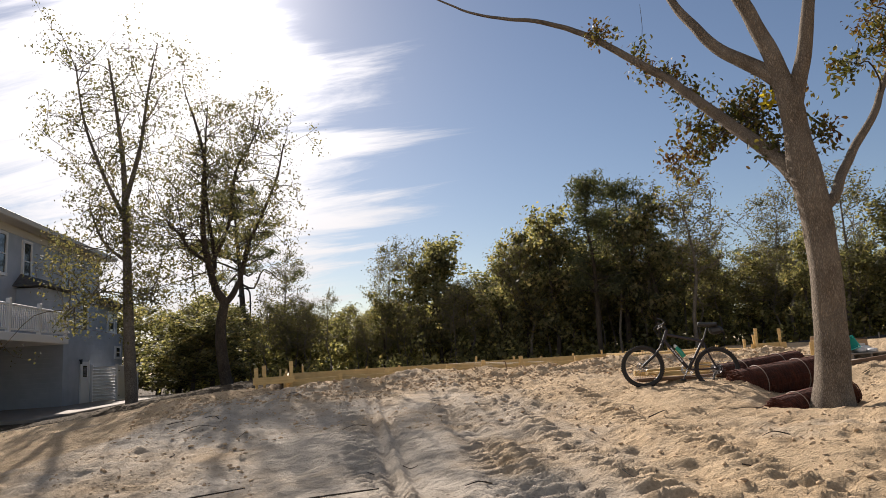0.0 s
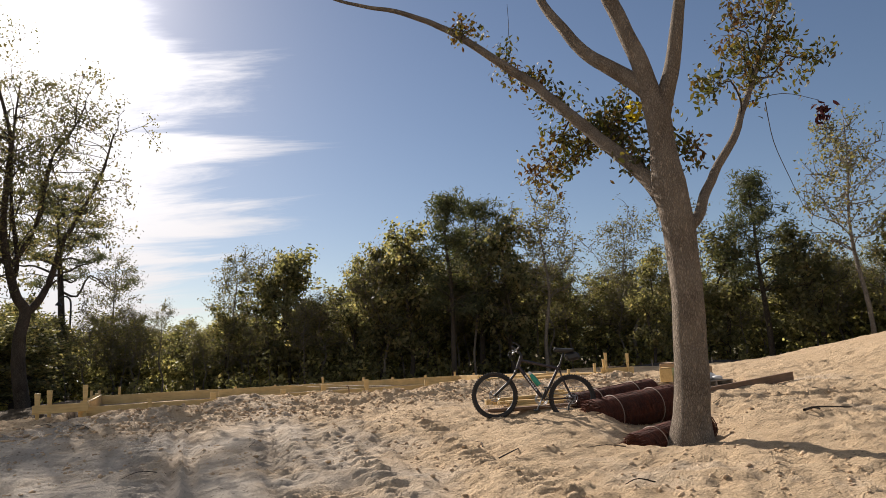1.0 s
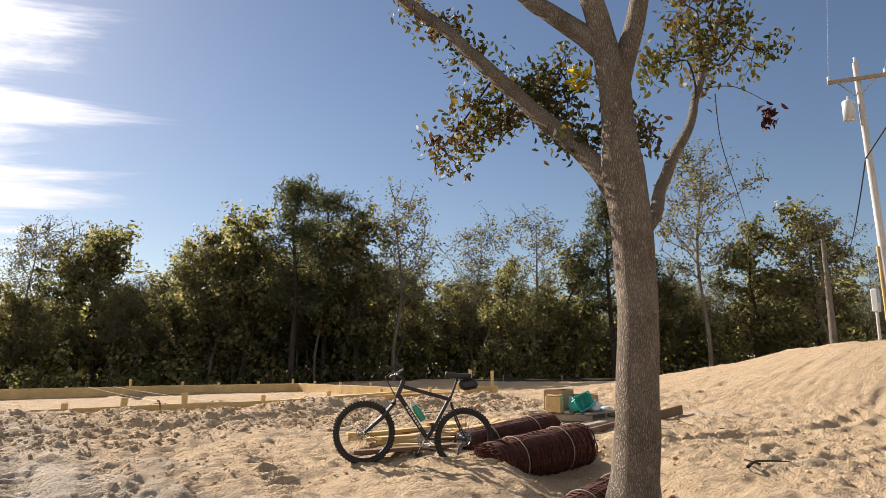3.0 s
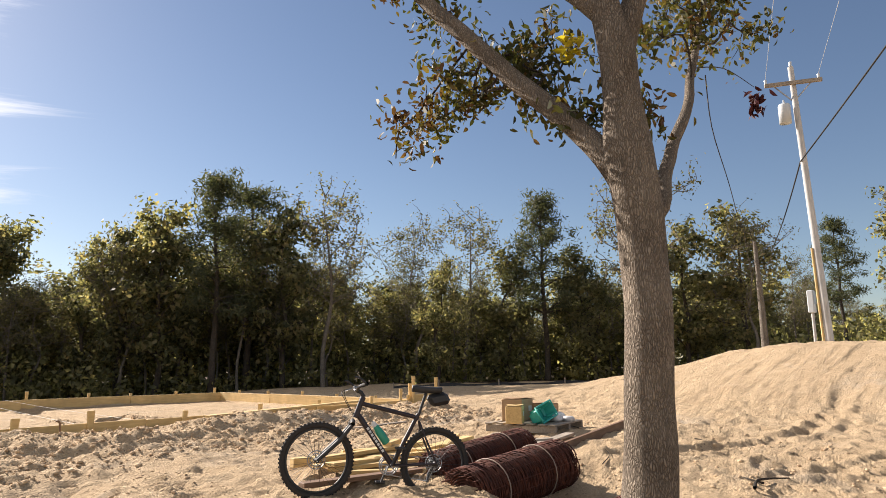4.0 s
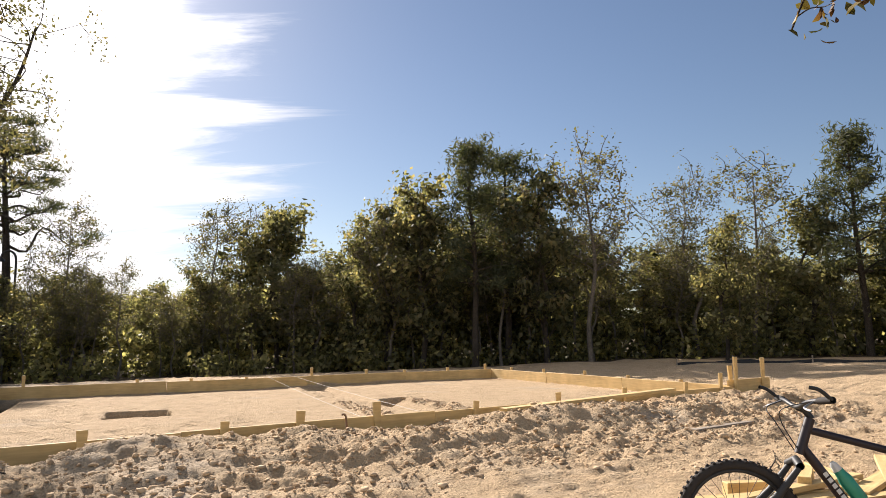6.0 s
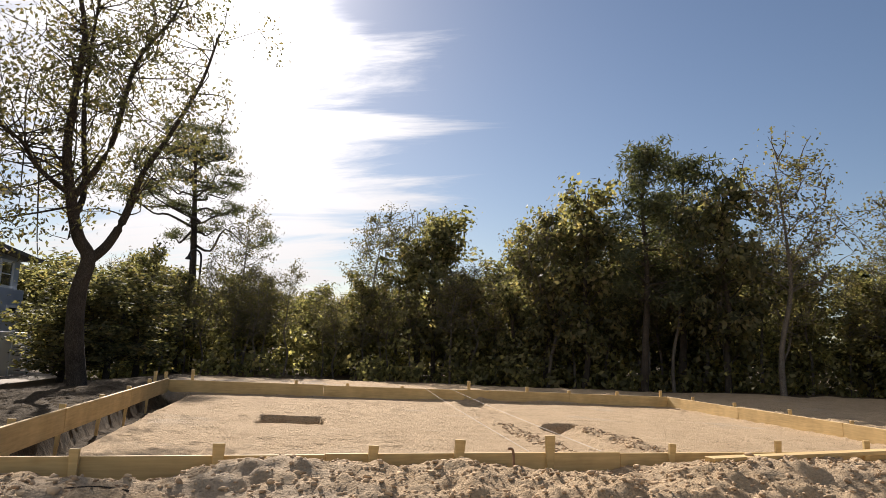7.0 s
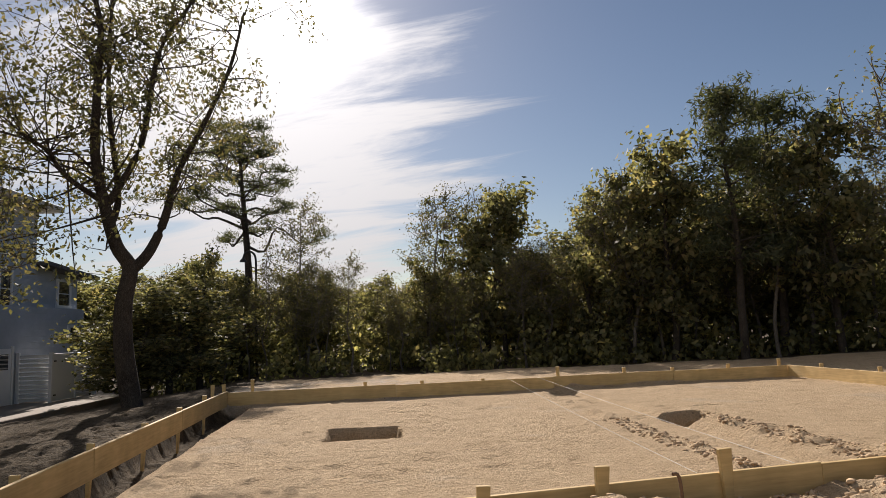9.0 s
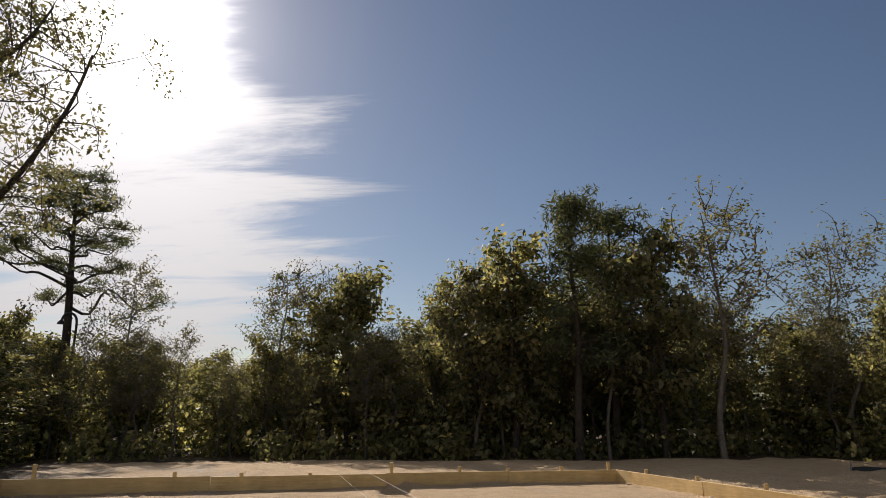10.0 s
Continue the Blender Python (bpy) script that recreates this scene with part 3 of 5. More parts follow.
# ---- leaves and trees ----
def leaf_quads(rng, centres, spread, count, size, aspect=0.5, droop=0.0):
    """Small four-cornered leaves scattered round each centre."""
    centres = np.asarray(centres, float)
    n = len(centres) * count
    c = np.repeat(centres, count, 0) + rng.normal(0, 1, (n, 3)) * (np.asarray(spread) * np.array([1, 1, 0.75]))
    out = (c - np.repeat(centres, count, 0)) / (np.asarray(spread) * np.ones(3)) + rng.normal(0, 0.55, (n, 3)) + np.array([0, 0, 0.35])
    a = rng.normal(0, 1, (n, 3)) + np.array([0, 0, -droop])
    a = np.cross(out, a)
    a /= np.linalg.norm(a, axis=1, keepdims=True) + 1e-9
    b = np.cross(a, out)
    b /= np.linalg.norm(b, axis=1, keepdims=True) + 1e-9
    s = size * rng.uniform(0.6, 1.35, (n, 1))
    up = np.cross(a, b) * s * 0.12
    v = np.stack([c - a * s * 0.5, c + b * s * aspect * 0.5 + up, c + a * s * 0.5, c - b * s * aspect * 0.5 + up], 1).reshape(-1, 3)
    return v, np.arange(n * 4).reshape(-1, 4)


def leaves_part(name, rng, centres, spread, count, size, mat, parent, label="", aspect=0.5, droop=0.0):
    v, f = leaf_quads(rng, centres, spread, count, size, aspect, droop)
    return link_mesh(name, np_mesh(name, v, f), mat, parent, label, smooth=False)


def near_leaves(name, rng, centres, spread, count, size, mat, parent, label="", droop=0.9):
    """Six-cornered folded leaves for the tree beside the path."""
    centres = np.asarray(centres, float)
    n = len(centres) * count
    c = np.repeat(centres, count, 0) + rng.normal(0, spread, (n, 3))
    a = rng.normal(0, 1, (n, 3)) + np.array([0, 0, -droop])
    a /= np.linalg.norm(a, axis=1, keepdims=True)
    b = np.cross(a, rng.normal(0, 1, (n, 3)))
    b /= np.linalg.norm(b, axis=1, keepdims=True) + 1e-9
    s = size * rng.uniform(0.55, 1.3, (n, 1))
    up = np.cross(a, b) * s * 0.10
    w = s * 0.21
    v = np.stack([c - a * s * 0.5, c - a * s * 0.2 + b * w + up, c + a * s * 0.2 + b * w * 0.85 + up, c + a * s * 0.5 - up, c + a * s * 0.2 - b * w * 0.85 + up, c - a * s * 0.2 - b * w + up], 1).reshape(-1, 3)
    return link_mesh(name, np_mesh(name, v, np.arange(n * 6).reshape(-1, 6)), mat, parent, label, smooth=False)


def wander(rng, a, b, bend, n=5):
    a, b = np.array(a, float), np.array(b, float)
    k = np.linalg.norm(b - a) * bend
    pts = [a + (b - a) * t + rng.normal(0, k, 3) * math.sin(math.pi * t) for t in np.linspace(0, 1, n)]
    return arc(pts, 3)


def taper(n, r0, r1):
    return [r0 + (r1 - r0) * i / (n - 1) for i in range(n)]


def broadleaf(name, seed, H, r, crown_lo, crown_r, limbs, twigs, count, size, bark, leaf, lean=0.03, spread=0.3, top_thin=False):
    """A broadleaved tree: bent trunk, limbs, twigs and clumps of leaves at their ends. Its foot is the origin."""
    rng = np.random.default_rng(seed)
    root = new(name)
    s = Soup()
    top = np.array([rng.normal(0, lean) * H, rng.normal(0, lean) * H, H * 0.93])
    spine = wander(rng, (0, 0, -0.15), top, 0.025, 6)
    s.tube(spine, taper(len(spine), r, r * 0.14), 8)
    ends = []
    for i in range(limbs):
        t = crown_lo + (0.98 - crown_lo) * (i + rng.uniform(0, 1)) / limbs
        base = np.array(spine[min(int(t * (len(spine) - 1)), len(spine) - 1)])
        ang = i * 2.4 + rng.uniform(-0.5, 0.5)
        reach = crown_r * (1.0 - 0.55 * abs(2 * (t - crown_lo) / (1 - crown_lo) - 0.75)) * rng.uniform(0.6, 1.1)
        tip = base + np.array([math.cos(ang) * reach, math.sin(ang) * reach, reach * rng.uniform(0.3, 1.0)])
        line = wander(rng, base, tip, 0.09, 4)
        s.tube(line, taper(len(line), r * 0.36 * (1.2 - t), 0.012), 5)
        for k in range(twigs):
            q = np.array(line[int(rng.uniform(0.35, 1.0) * (len(line) - 1))])
            e = q + rng.normal(0, 0.32, 3) * crown_r * 0.55 + np.array([0, 0, 0.12])
            tl = wander(rng, q, e, 0.1, 3)
            s.tube(tl, taper(len(tl), 0.020, 0.007), 4)
            ends += [e, (q + e) / 2]
        ends.append(tip)
    link_mesh("trunk", s.mesh("trunk"), bark, root)
    leaves_part("crown", rng, ends, spread, count, size, leaf, root, aspect=0.55)
    return root


def pine(name, seed, H, r, crown_lo, crown_r, whorls, puff=0.27):
    """A pine: straight stem, level boughs and tufts of needles."""
    rng = np.random.default_rng(seed)
    root = new(name)
    s = Soup()
    spine = wander(rng, (0, 0, -0.15), (rng.normal(0, 0.2), rng.normal(0, 0.2), H), 0.012, 6)
    s.tube(spine, taper(len(spine), r, r * 0.2), 8)
    tufts = []
    for i in range(whorls):
        t = crown_lo + (1.0 - crown_lo) * i / (whorls - 1)
        base = np.array(spine[min(int(t * (len(spine) - 1)), len(spine) - 1)])
        for k in range(3):
            ang = i * 1.3 + k * 2.1 + rng.uniform(-0.4, 0.4)
            reach = crown_r * (1.05 - 0.88 * ((t - crown_lo) / (1 - crown_lo)) ** 1.6) * rng.uniform(0.45, 1.1)
            tip = base + np.array([math.cos(ang) * reach, math.sin(ang) * reach, reach * rng.uniform(0.05, 0.45)])
            line = wander(rng, base, tip, 0.06, 4)
            s.tube(line, taper(len(line), 0.045, 0.012), 5)
            for q in (0.55, 0.8, 0.92, 1.0):
                p = np.array(line[int(q * (len(line) - 1))])
                tufts.append(p + rng.normal(0, 0.22, 3) * crown_r * 0.5 + np.array([0, 0, 0.1]))
    link_mesh("trunk", s.mesh("trunk"), M_BARK_FAR, root)
    leaves_part("crown", rng, tufts, puff, 52, 0.32, M_NEEDLE, root, aspect=0.2)
    return root


OAK = "leafy green oak standing in the wood's edge"
THIN = "tall slender tree with sparse pale leaves"
PINE = "dark green pine above the wood's edge"
kinds = {
    "oak": [tagged(broadleaf("oak_tree", 10 + i, 8.0, 0.13, 0.16, 2.0, 17, 6, 19, 0.235, M_BARK_FAR, M_LEAF_OAK, spread=0.25), OAK, "tree", "trees of the wood's edge") for i in range(4)],
    "thin": [tagged(broadleaf("slender_tree", 30 + i, 9.0, 0.10, 0.40, 2.3, 22, 8, 7, 0.13, M_BARK_PALE, M_LEAF_THIN, spread=0.20), THIN, "tree", "trees of the wood's edge") for i in range(3)],
    "pine": [tagged(pine("pine_tree", 50 + i, 10.0, 0.17, 0.40, 2.5, 11), PINE, "tree", "trees of the wood's edge") for i in range(2)],
}
used = {}


def plant(kind, x, y, top, turn=0.0, wide=1.0):
    """Stands a tree of that kind with its top at the given level."""
    full = {"oak": 8.0, "thin": 9.0, "pine": 10.0}[kind]
    z = float(land(np.array([x]), np.array([y]))[0]) - 0.05
    k = (top - z) / full
    w = k * wide
    i = used.get(kind, 0)
    used[kind] = i + 1
    src = kinds[kind][i % len(kinds[kind])]
    m = pose(x, y, z, 0, 0, turn) @ Matrix.Diagonal((w, w, k, 1))
    if i < len(kinds[kind]):
        src.matrix_basis = m
        return src
    ob = copy_thing(src, pose(x, y, z, 0, 0, turn))
    ob.matrix_basis = m
    return ob


EDGE = [
    ("thin", 7.9, 42.5, 7.5), ("oak", 9.7, 40.6, 7.2), ("oak", 12.6, 37.5, 6.1), ("oak", 13.6, 36.4, 7.5), ("oak", 14.6, 35.1, 7.7),
    ("pine", 16.1, 33.1, 8.5), ("pine", 18.1, 34.0, 8.5), ("oak", 19.0, 32.3, 8.1), ("thin", 19.9, 30.6, 8.7), ("thin", 24.9, 29.9, 8.0),
    ("thin", 27.2, 29.2, 8.4), ("oak", 23.2, 27.0, 5.1), ("pine", 28.6, 25.2, 8.3), ("oak", 27.8, 27.0, 6.2), ("thin", 28.0, 20.0, 10.2),
    ("oak", 29.8, 23.4, 6.1), ("oak", 30.2, 19.1, 6.8), ("oak", 31.0, 17.0, 6.9), ("thin", 29.5, 16.3, 6.6), ("pine", 39.9, 15.6, 7.4),
    ("oak", 47.4, 13.7, 11.1), ("thin", 0.9, 42.9, 7.3), ("thin", 7.0, 42.2, 7.6), ("oak", 9.1, 41.2, 7.6), ("oak", -2.7, 41.4, 4.9),
]
rng = np.random.default_rng(4)
for kind, x, y, top in EDGE:
    plant(kind, x, y, top, rng.uniform(0, 360), rng.uniform(0.9, 1.2))
# the wood behind its edge, and the far tree tops
LINE = WOOD
TOPS = [4.6, 4.2, 3.9, 4.4, 6.4, 6.6, 6.2, 5.0, 4.9, 5.0, 5.2, 5.0, 6.0]
for i in range(len(LINE) - 1):
    (ax, ay), (bx, by) = LINE[i], LINE[i + 1]
    for k in range(9):
        t = (k + rng.uniform(0, 1)) / 9
        off = rng.uniform(1.0, 11.0)
        x, y = ax + (bx - ax) * t + off * 0.45, ay + (by - ay) * t + off * 0.9
        top = (TOPS[i] + (TOPS[i + 1] - TOPS[i]) * t) * rng.uniform(0.65, 1.05)
        plant("oak" if rng.uniform() < 0.85 else "thin", x, y, top, rng.uniform(0, 360), rng.uniform(1.1, 1.6))
# slim young stems before the wood, and the wood going on behind
for i in range(len(LINE) - 1):
    (ax, ay), (bx, by) = LINE[i], LINE[i + 1]
    for k in range(5):
        t, off = (k + rng.uniform(0, 1)) / 5, rng.uniform(-0.9, 1.6)
        plant("thin", ax + (bx - ax) * t + off * 0.45, ay + (by - ay) * t + off * 0.9, rng.uniform(0.7, 1.1) * TOPS[i], rng.uniform(0, 360), rng.uniform(0.8, 1.1))
    for k in range(2):
        t, off = (k + rng.uniform(0, 1)) / 2, rng.uniform(12, 22)
        plant("oak", ax + (bx - ax) * t + off * 0.45, ay + (by - ay) * t + off * 0.9, rng.uniform(0.8, 1.1) * TOPS[i], rng.uniform(0, 360), 2.2)
for x, y, top in ((-3.9, 34.5, 2.9), (-3.1, 33.0, 2.6), (-2.4, 34.2, 2.9), (-2.0, 36.4, 3.2), (-4.3, 37.5, 3.0), (-10.6, 49.5, 4.6), (-8.6, 48.5, 4.8), (-12.6, 50.5, 5.0), (-7.0, 47.0, 4.4), (-14.8, 52.0, 5.0)):
    plant("oak", x, y, top, rng.uniform(0, 360), 2.0)


def pine_left():
    """A flat-topped pine: bare stem, spreading boughs and level pads of needles."""
    r = np.random.default_rng(77)
    root = thing("tall_pine", "tall dark pine with level boughs against bright cloud", "tree", place=(-1.8, 44.9, -0.75))
    root.scale = (0.91, 0.91, 0.91)
    s = Soup()
    spine = arc([(0, 0, -0.2), (0.12, 0, 4.0), (-0.05, 0, 7.5), (-0.25, 0, 10.0), (-0.4, 0, 12.6)], 5)
    s.tube(spine, taper(len(spine), 0.26, 0.05), 9)
    pads = []
    for k in range(27):
        t = (k + 0.5) / 27
        h = 7.0 + 5.9 * t
        ang = k * 2.4 + r.uniform(-0.4, 0.4)
        reach = (4.7 - 3.4 * t ** 1.8) * r.uniform(0.45, 1.15)
        base = np.array([np.interp(h, [7, 10, 12.6], [-0.03, -0.25, -0.4]), 0, min(h - 0.3, 12.4)])
        tip = base + np.array([math.cos(ang) * reach, math.sin(ang) * reach, 0.5 + reach * r.uniform(0.0, 0.25)])
        line = wander(r, base, tip, 0.09, 5)
        s.tube(line, taper(len(line), 0.085 - 0.04 * t, 0.02), 5)
        for j in range(4):
            q = np.array(line[int(r.uniform(0.5, 1.0) * (len(line) - 1))])
            e = q + np.array([r.normal(0, 0.5), r.normal(0, 0.5), r.uniform(0.1, 0.35)])
            s.tube([Vector(q), Vector((q + e) / 2) + Vector((0, 0, -0.05)), Vector(e)], [0.03, 0.02, 0.012], 4)
            pads += [e, e + np.array([r.normal(0, 0.3), r.normal(0, 0.3), r.normal(0, 0.06)])]
        pads.append(tip)
    link_mesh("trunk", s.mesh("trunk"), M_BARK_FAR, root)
    leaves_part("crown", r, pads, (0.27, 0.27, 0.17), 62, 0.26, M_NEEDLE, root, aspect=0.16)


pine_left()


def dead_snag():
    root = thing("dead_tree", "bare grey broken trunk standing in the wood", "tree", place=(27.0, 14.95, zat(27.0, 14.95)))
    tube_part("trunk", arc([(0, 0, -0.3), (0.05, 0.02, 1.5), (-0.06, 0, 3.0), (0.0, 0.05, 4.1)]), taper(19, 0.14, 0.05), M_BARK_PALE, root)
    tube_part("branch", arc([(0, 0, 2.6), (0.3, 0.1, 3.3), (0.35, 0.1, 4.0)]), taper(13, 0.05, 0.015), M_BARK_PALE, root)


dead_snag()


def understory():
    """Bushes that close the foot of the wood."""
    r = np.random.default_rng(9)
    cs = []
    for i in range(len(LINE) - 1):
        (ax, ay), (bx, by) = LINE[i], LINE[i + 1]
        n = int(math.hypot(bx - ax, by - ay) * 5.5)
        for k in range(n):
            t = (k + r.uniform(0, 1)) / n
            off = r.uniform(-1.2, 6.5)
            x, y = ax + (bx - ax) * t + off * 0.4, ay + (by - ay) * t + off * 0.9
            if off < 2.0 and float(vnoise(np.array([x * 0.55]), np.array([y * 0.55]), 61)[0]) < -0.24:
                continue
            h = r.uniform(1.2, 4.0) if off > 2.5 else r.uniform(0.5, 2.0)
            z = float(land(np.array([x]), np.array([y]))[0])
            for j in range(3):
                cs.append((x + r.normal(0, 0.7), y + r.normal(0, 0.7), z + r.uniform(0.0, 0.4)))
            for j in range(int(5 + h * 3)):
                cs.append((x + r.normal(0, 0.55), y + r.normal(0, 0.55), z + r.uniform(0.1, 1) * h))
    v, f = leaf_quads(r, cs, 0.30, 11, 0.25, 0.6)
    tagged(link_mesh("undergrowth", np_mesh("undergrowth", v, f), M_LEAF_BUSH, smooth=False), "dense green bushes along the foot of the wood", "bushes", kind="stuff")


understory()


def yard_tree(name, label, stems, radii, clumps, spread, count, size, leaf, seed, bark=None, group=""):
    """A tree by its stems: lines of places from foot to tip."""
    r = np.random.default_rng(seed)
    root = new(name)
    foot = Vector(stems[0][0])
    root.matrix_basis = Matrix.Translation(foot)
    s = Soup()
    ends = []
    for line, (r0, r1) in zip(stems, radii):
        pts = [p - foot for p in arc(line, 5)]
        s.tube(pts, taper(len(pts), r0, r1), 14 if r0 > 0.1 else 7)
        n = len(pts)
        if clumps:
            for k in range(clumps):
                q = np.array(pts[int(r.uniform(0.35 if len(stems[0]) > 3 and line is not stems[0] else 0.5, 1.0) * (n - 1))])
                e = q + r.normal(0, 0.75, 3) + np.array([0, 0, 0.35])
                tl = wander(r, q, e, 0.12, 3)
                s.tube(tl, taper(len(tl), max(r1 * 0.8, 0.02), 0.007), 5)
                for _ in range(3):
                    e2 = e + r.normal(0, 0.45, 3) + np.array([0, 0, 0.15])
                    s.tube([e, (e + e2) / 2 + r.normal(0, 0.05, 3), e2], [0.010, 0.007, 0.004], 4)
                    ends += [e2, (e + e2) / 2]
    link_mesh("trunk", s.mesh("trunk"), bark or M_BARK_PALE, root)
    if ends:
        leaves_part("crown", r, ends, spread, count, size, leaf, root, aspect=0.5, droop=0.4)
    return tagged(root, label, "tree", group)


# the two-stemmed tree beyond the corner of the pad
def away(pts, k=1.05):
    return [Vector((-1.22, 26.97, 2.62)) + (Vector(p) - Vector((-1.26, 25.78, 2.67))) * k for p in pts]


yard_tree(
    "forked_tree", "tall forked tree with thin backlit leaves", [
        away([(-1.17, 25.81, -0.15), (-1.34, 25.75, 1.02), (-1.36, 25.75, 1.95), (-1.26, 25.78, 2.67), (-1.5, 25.7, 3.13), (-1.71, 25.62, 3.95), (-1.89, 25.55, 5.03), (-1.87, 25.56, 6.66), (-1.86, 25.57, 7.82), (-2.22, 25.42, 9.29)]),
        away([(-1.26, 25.78, 2.6), (-0.95, 25.95, 3.01), (-0.69, 26.1, 3.72), (-0.45, 26.23, 4.78), (-0.01, 26.41, 5.78), (0.55, 26.61, 7.25), (0.84, 26.73, 8.62)]),
        away([(-1.59, 25.67, 3.6), (-1.56, 25.92, 4.27), (-1.83, 26.06, 6.21), (-1.89, 26.28, 8.31), (-1.83, 26.54, 10.0)]),
        away([(-1.65, 25.65, 4.0), (-1.12, 25.93, 5.3), (-0.85, 26.12, 7.36), (-0.26, 26.39, 8.64), (0.01, 26.56, 9.5)]),
        away([(-1.72, 25.6, 4.0), (-2.26, 25.2, 4.43), (-2.54, 24.86, 4.91), (-2.86, 24.48, 5.12)])],
    [(0.215, 0.04), (0.125, 0.025), (0.085, 0.02), (0.085, 0.02), (0.07, 0.02)], 30, 0.19, 13, 0.115, M_LEAF_THIN, 5, M_BARK_FAR)
yard_tree(
    "slim_tree", "tall slim tree with sparse leaves by the house", [
        [(-3.85, 25.30, -1.06), (-4.00, 25.30, 2.14), (-4.10, 25.25, 5.14), (-4.25, 25.20, 7.64), (-4.70, 25.10, 10.84)],
        [(-4.10, 25.25, 6.04), (-3.70, 25.30, 7.84), (-3.50, 25.40, 9.84), (-3.20, 25.40, 11.64)],
        [(-4.10, 25.25, 5.24), (-4.80, 25.10, 6.84), (-5.40, 25.10, 8.64), (-5.70, 25.10, 10.64)],
        [(-4.00, 25.30, 3.84), (-4.80, 25.20, 4.64), (-5.20, 25.10, 5.84)],
        [(-4.00, 25.30, 2.84), (-4.70, 25.10, 2.94), (-5.50, 25.00, 2.54), (-6.10, 24.90, 1.84)],
        [(-4.00, 25.30, 2.54), (-3.50, 25.10, 2.84), (-3.10, 25.00, 2.44)]],
    [(0.20, 0.03), (0.09, 0.02), (0.08, 0.02), (0.06, 0.02), (0.03, 0.01), (0.03, 0.01)], 22, 0.19, 12, 0.115, M_LEAF_THIN, 6)


def near_tree():
    """The grey-barked tree beside the path: stem, four limbs, turning leaves in loose clumps."""
    r = np.random.default_rng(21)
    root = new("hickory_tree")
    foot = Vector((7.02, 8.62, -0.75))
    root.matrix_basis = Matrix.Translation((7.44, 9.13, -0.74)) @ Matrix.Scale(1.15, 4)
    tagged(root, "grey furrowed tree with few turning autumn leaves", "tree")
    stem = [(7.02, 8.62, -0.75), (7.06, 8.60, -0.4), (7.13, 8.59, 0.2), (7.15, 8.58, 0.85), (7.15, 8.60, 1.5), (7.13, 8.64, 2.0), (7.12, 8.66, 2.5), (7.10, 8.68, 2.85), (7.02, 8.76, 3.4), (6.92, 8.88, 3.9), (6.80, 9.0, 4.5), (6.66, 9.1, 5.6)]
    rad = [0.25, 0.185, 0.165, 0.158, 0.156, 0.16, 0.135, 0.13, 0.10, 0.085, 0.075, 0.05]
    pts = [p - foot for p in arc(stem, 5)]
    rr = np.interp(np.linspace(0, 11, len(pts)), np.arange(12), rad)
    v, f = tube_arrays(pts, list(rr), 28)
    v = [p + Vector((noise.noise(p * 2.2), noise.noise(p * 2.2 + Vector((5, 0, 0))), 0)) * 0.022 for p in v]
    link_mesh("trunk", np_mesh("trunk", [tuple(p) for p in v], f), M_BARK, root)
    limbs = [
        ([(7.12, 8.64, 1.70), (7.10, 8.8, 1.98), (7.07, 9.07, 2.30), (6.99, 9.49, 2.74), (6.83, 9.93, 3.26), (6.69, 10.35, 3.76), (6.44, 10.81, 4.26), (6.15, 11.26, 4.77), (5.92, 11.66, 5.14), (5.52, 12.1, 5.50), (5.15, 12.6, 5.78), (4.7, 13.1, 6.15), (4.2, 13.5, 6.6)], 0.098, 0.014),
        ([(7.06, 8.72, 3.05), (6.94, 9.02, 3.39), (6.78, 9.33, 3.71), (6.65, 9.6, 4.16), (6.55, 9.84, 4.66), (6.4, 10.1, 5.4)], 0.098, 0.04),
        ([(7.12, 8.66, 2.65), (7.26, 8.56, 3.2), (7.36, 8.5, 3.75), (7.46, 8.46, 4.31), (7.54, 8.44, 5.3)], 0.10, 0.045),
        ([(7.2, 8.58, 1.45), (7.38, 8.54, 1.62), (7.72, 8.63, 2.06), (8.17, 8.66, 2.57), (8.57, 8.74, 3.11), (9.0, 8.8, 3.76), (9.43, 8.83, 4.46), (9.86, 8.85, 5.12)], 0.065, 0.015),
    ]
    for line, r0, r1 in limbs:
        p = [q - foot for q in arc(line, 5)]
        tube_part("limb", [q + Vector((noise.noise(q * 3), noise.noise(q * 3 + Vector((9, 0, 0))), 0)) * 0.02 for q in p], taper(len(p), r0, r1), M_BARK, root, sides=12)
    clumps = {
        "a": [(7.03, 10.85, 2.72), (7.0, 11.05, 2.62), (6.98, 11.35, 2.42), (7.11, 9.9, 3.06), (7.06, 10.33, 2.82), (7.04, 10.59, 2.74), (7.25, 9.66, 3.2), (7.33, 9.44, 3.04), (7.15, 9.75, 2.60), (7.1, 10.1, 2.95), (7.2, 9.85, 2.85)],
        "b": [(7.27, 9.09, 2.54), (7.73, 8.73, 2.44)],
        "c": [(6.78, 10.65, 4.0), (6.87, 10.34, 3.65), (6.67, 10.97, 4.4), (6.2, 11.3, 4.9)],
        "d": [(8.4, 8.85, 3.65), (8.81, 8.8, 3.51), (9.38, 8.68, 4.15), (9.68, 8.56, 3.78), (9.29, 8.81, 4.41), (8.96, 9.11, 4.54), (9.5, 8.8, 4.9), (8.7, 9.0, 4.1), (9.1, 8.7, 3.9)],
    }
    s = Soup()
    ends = []
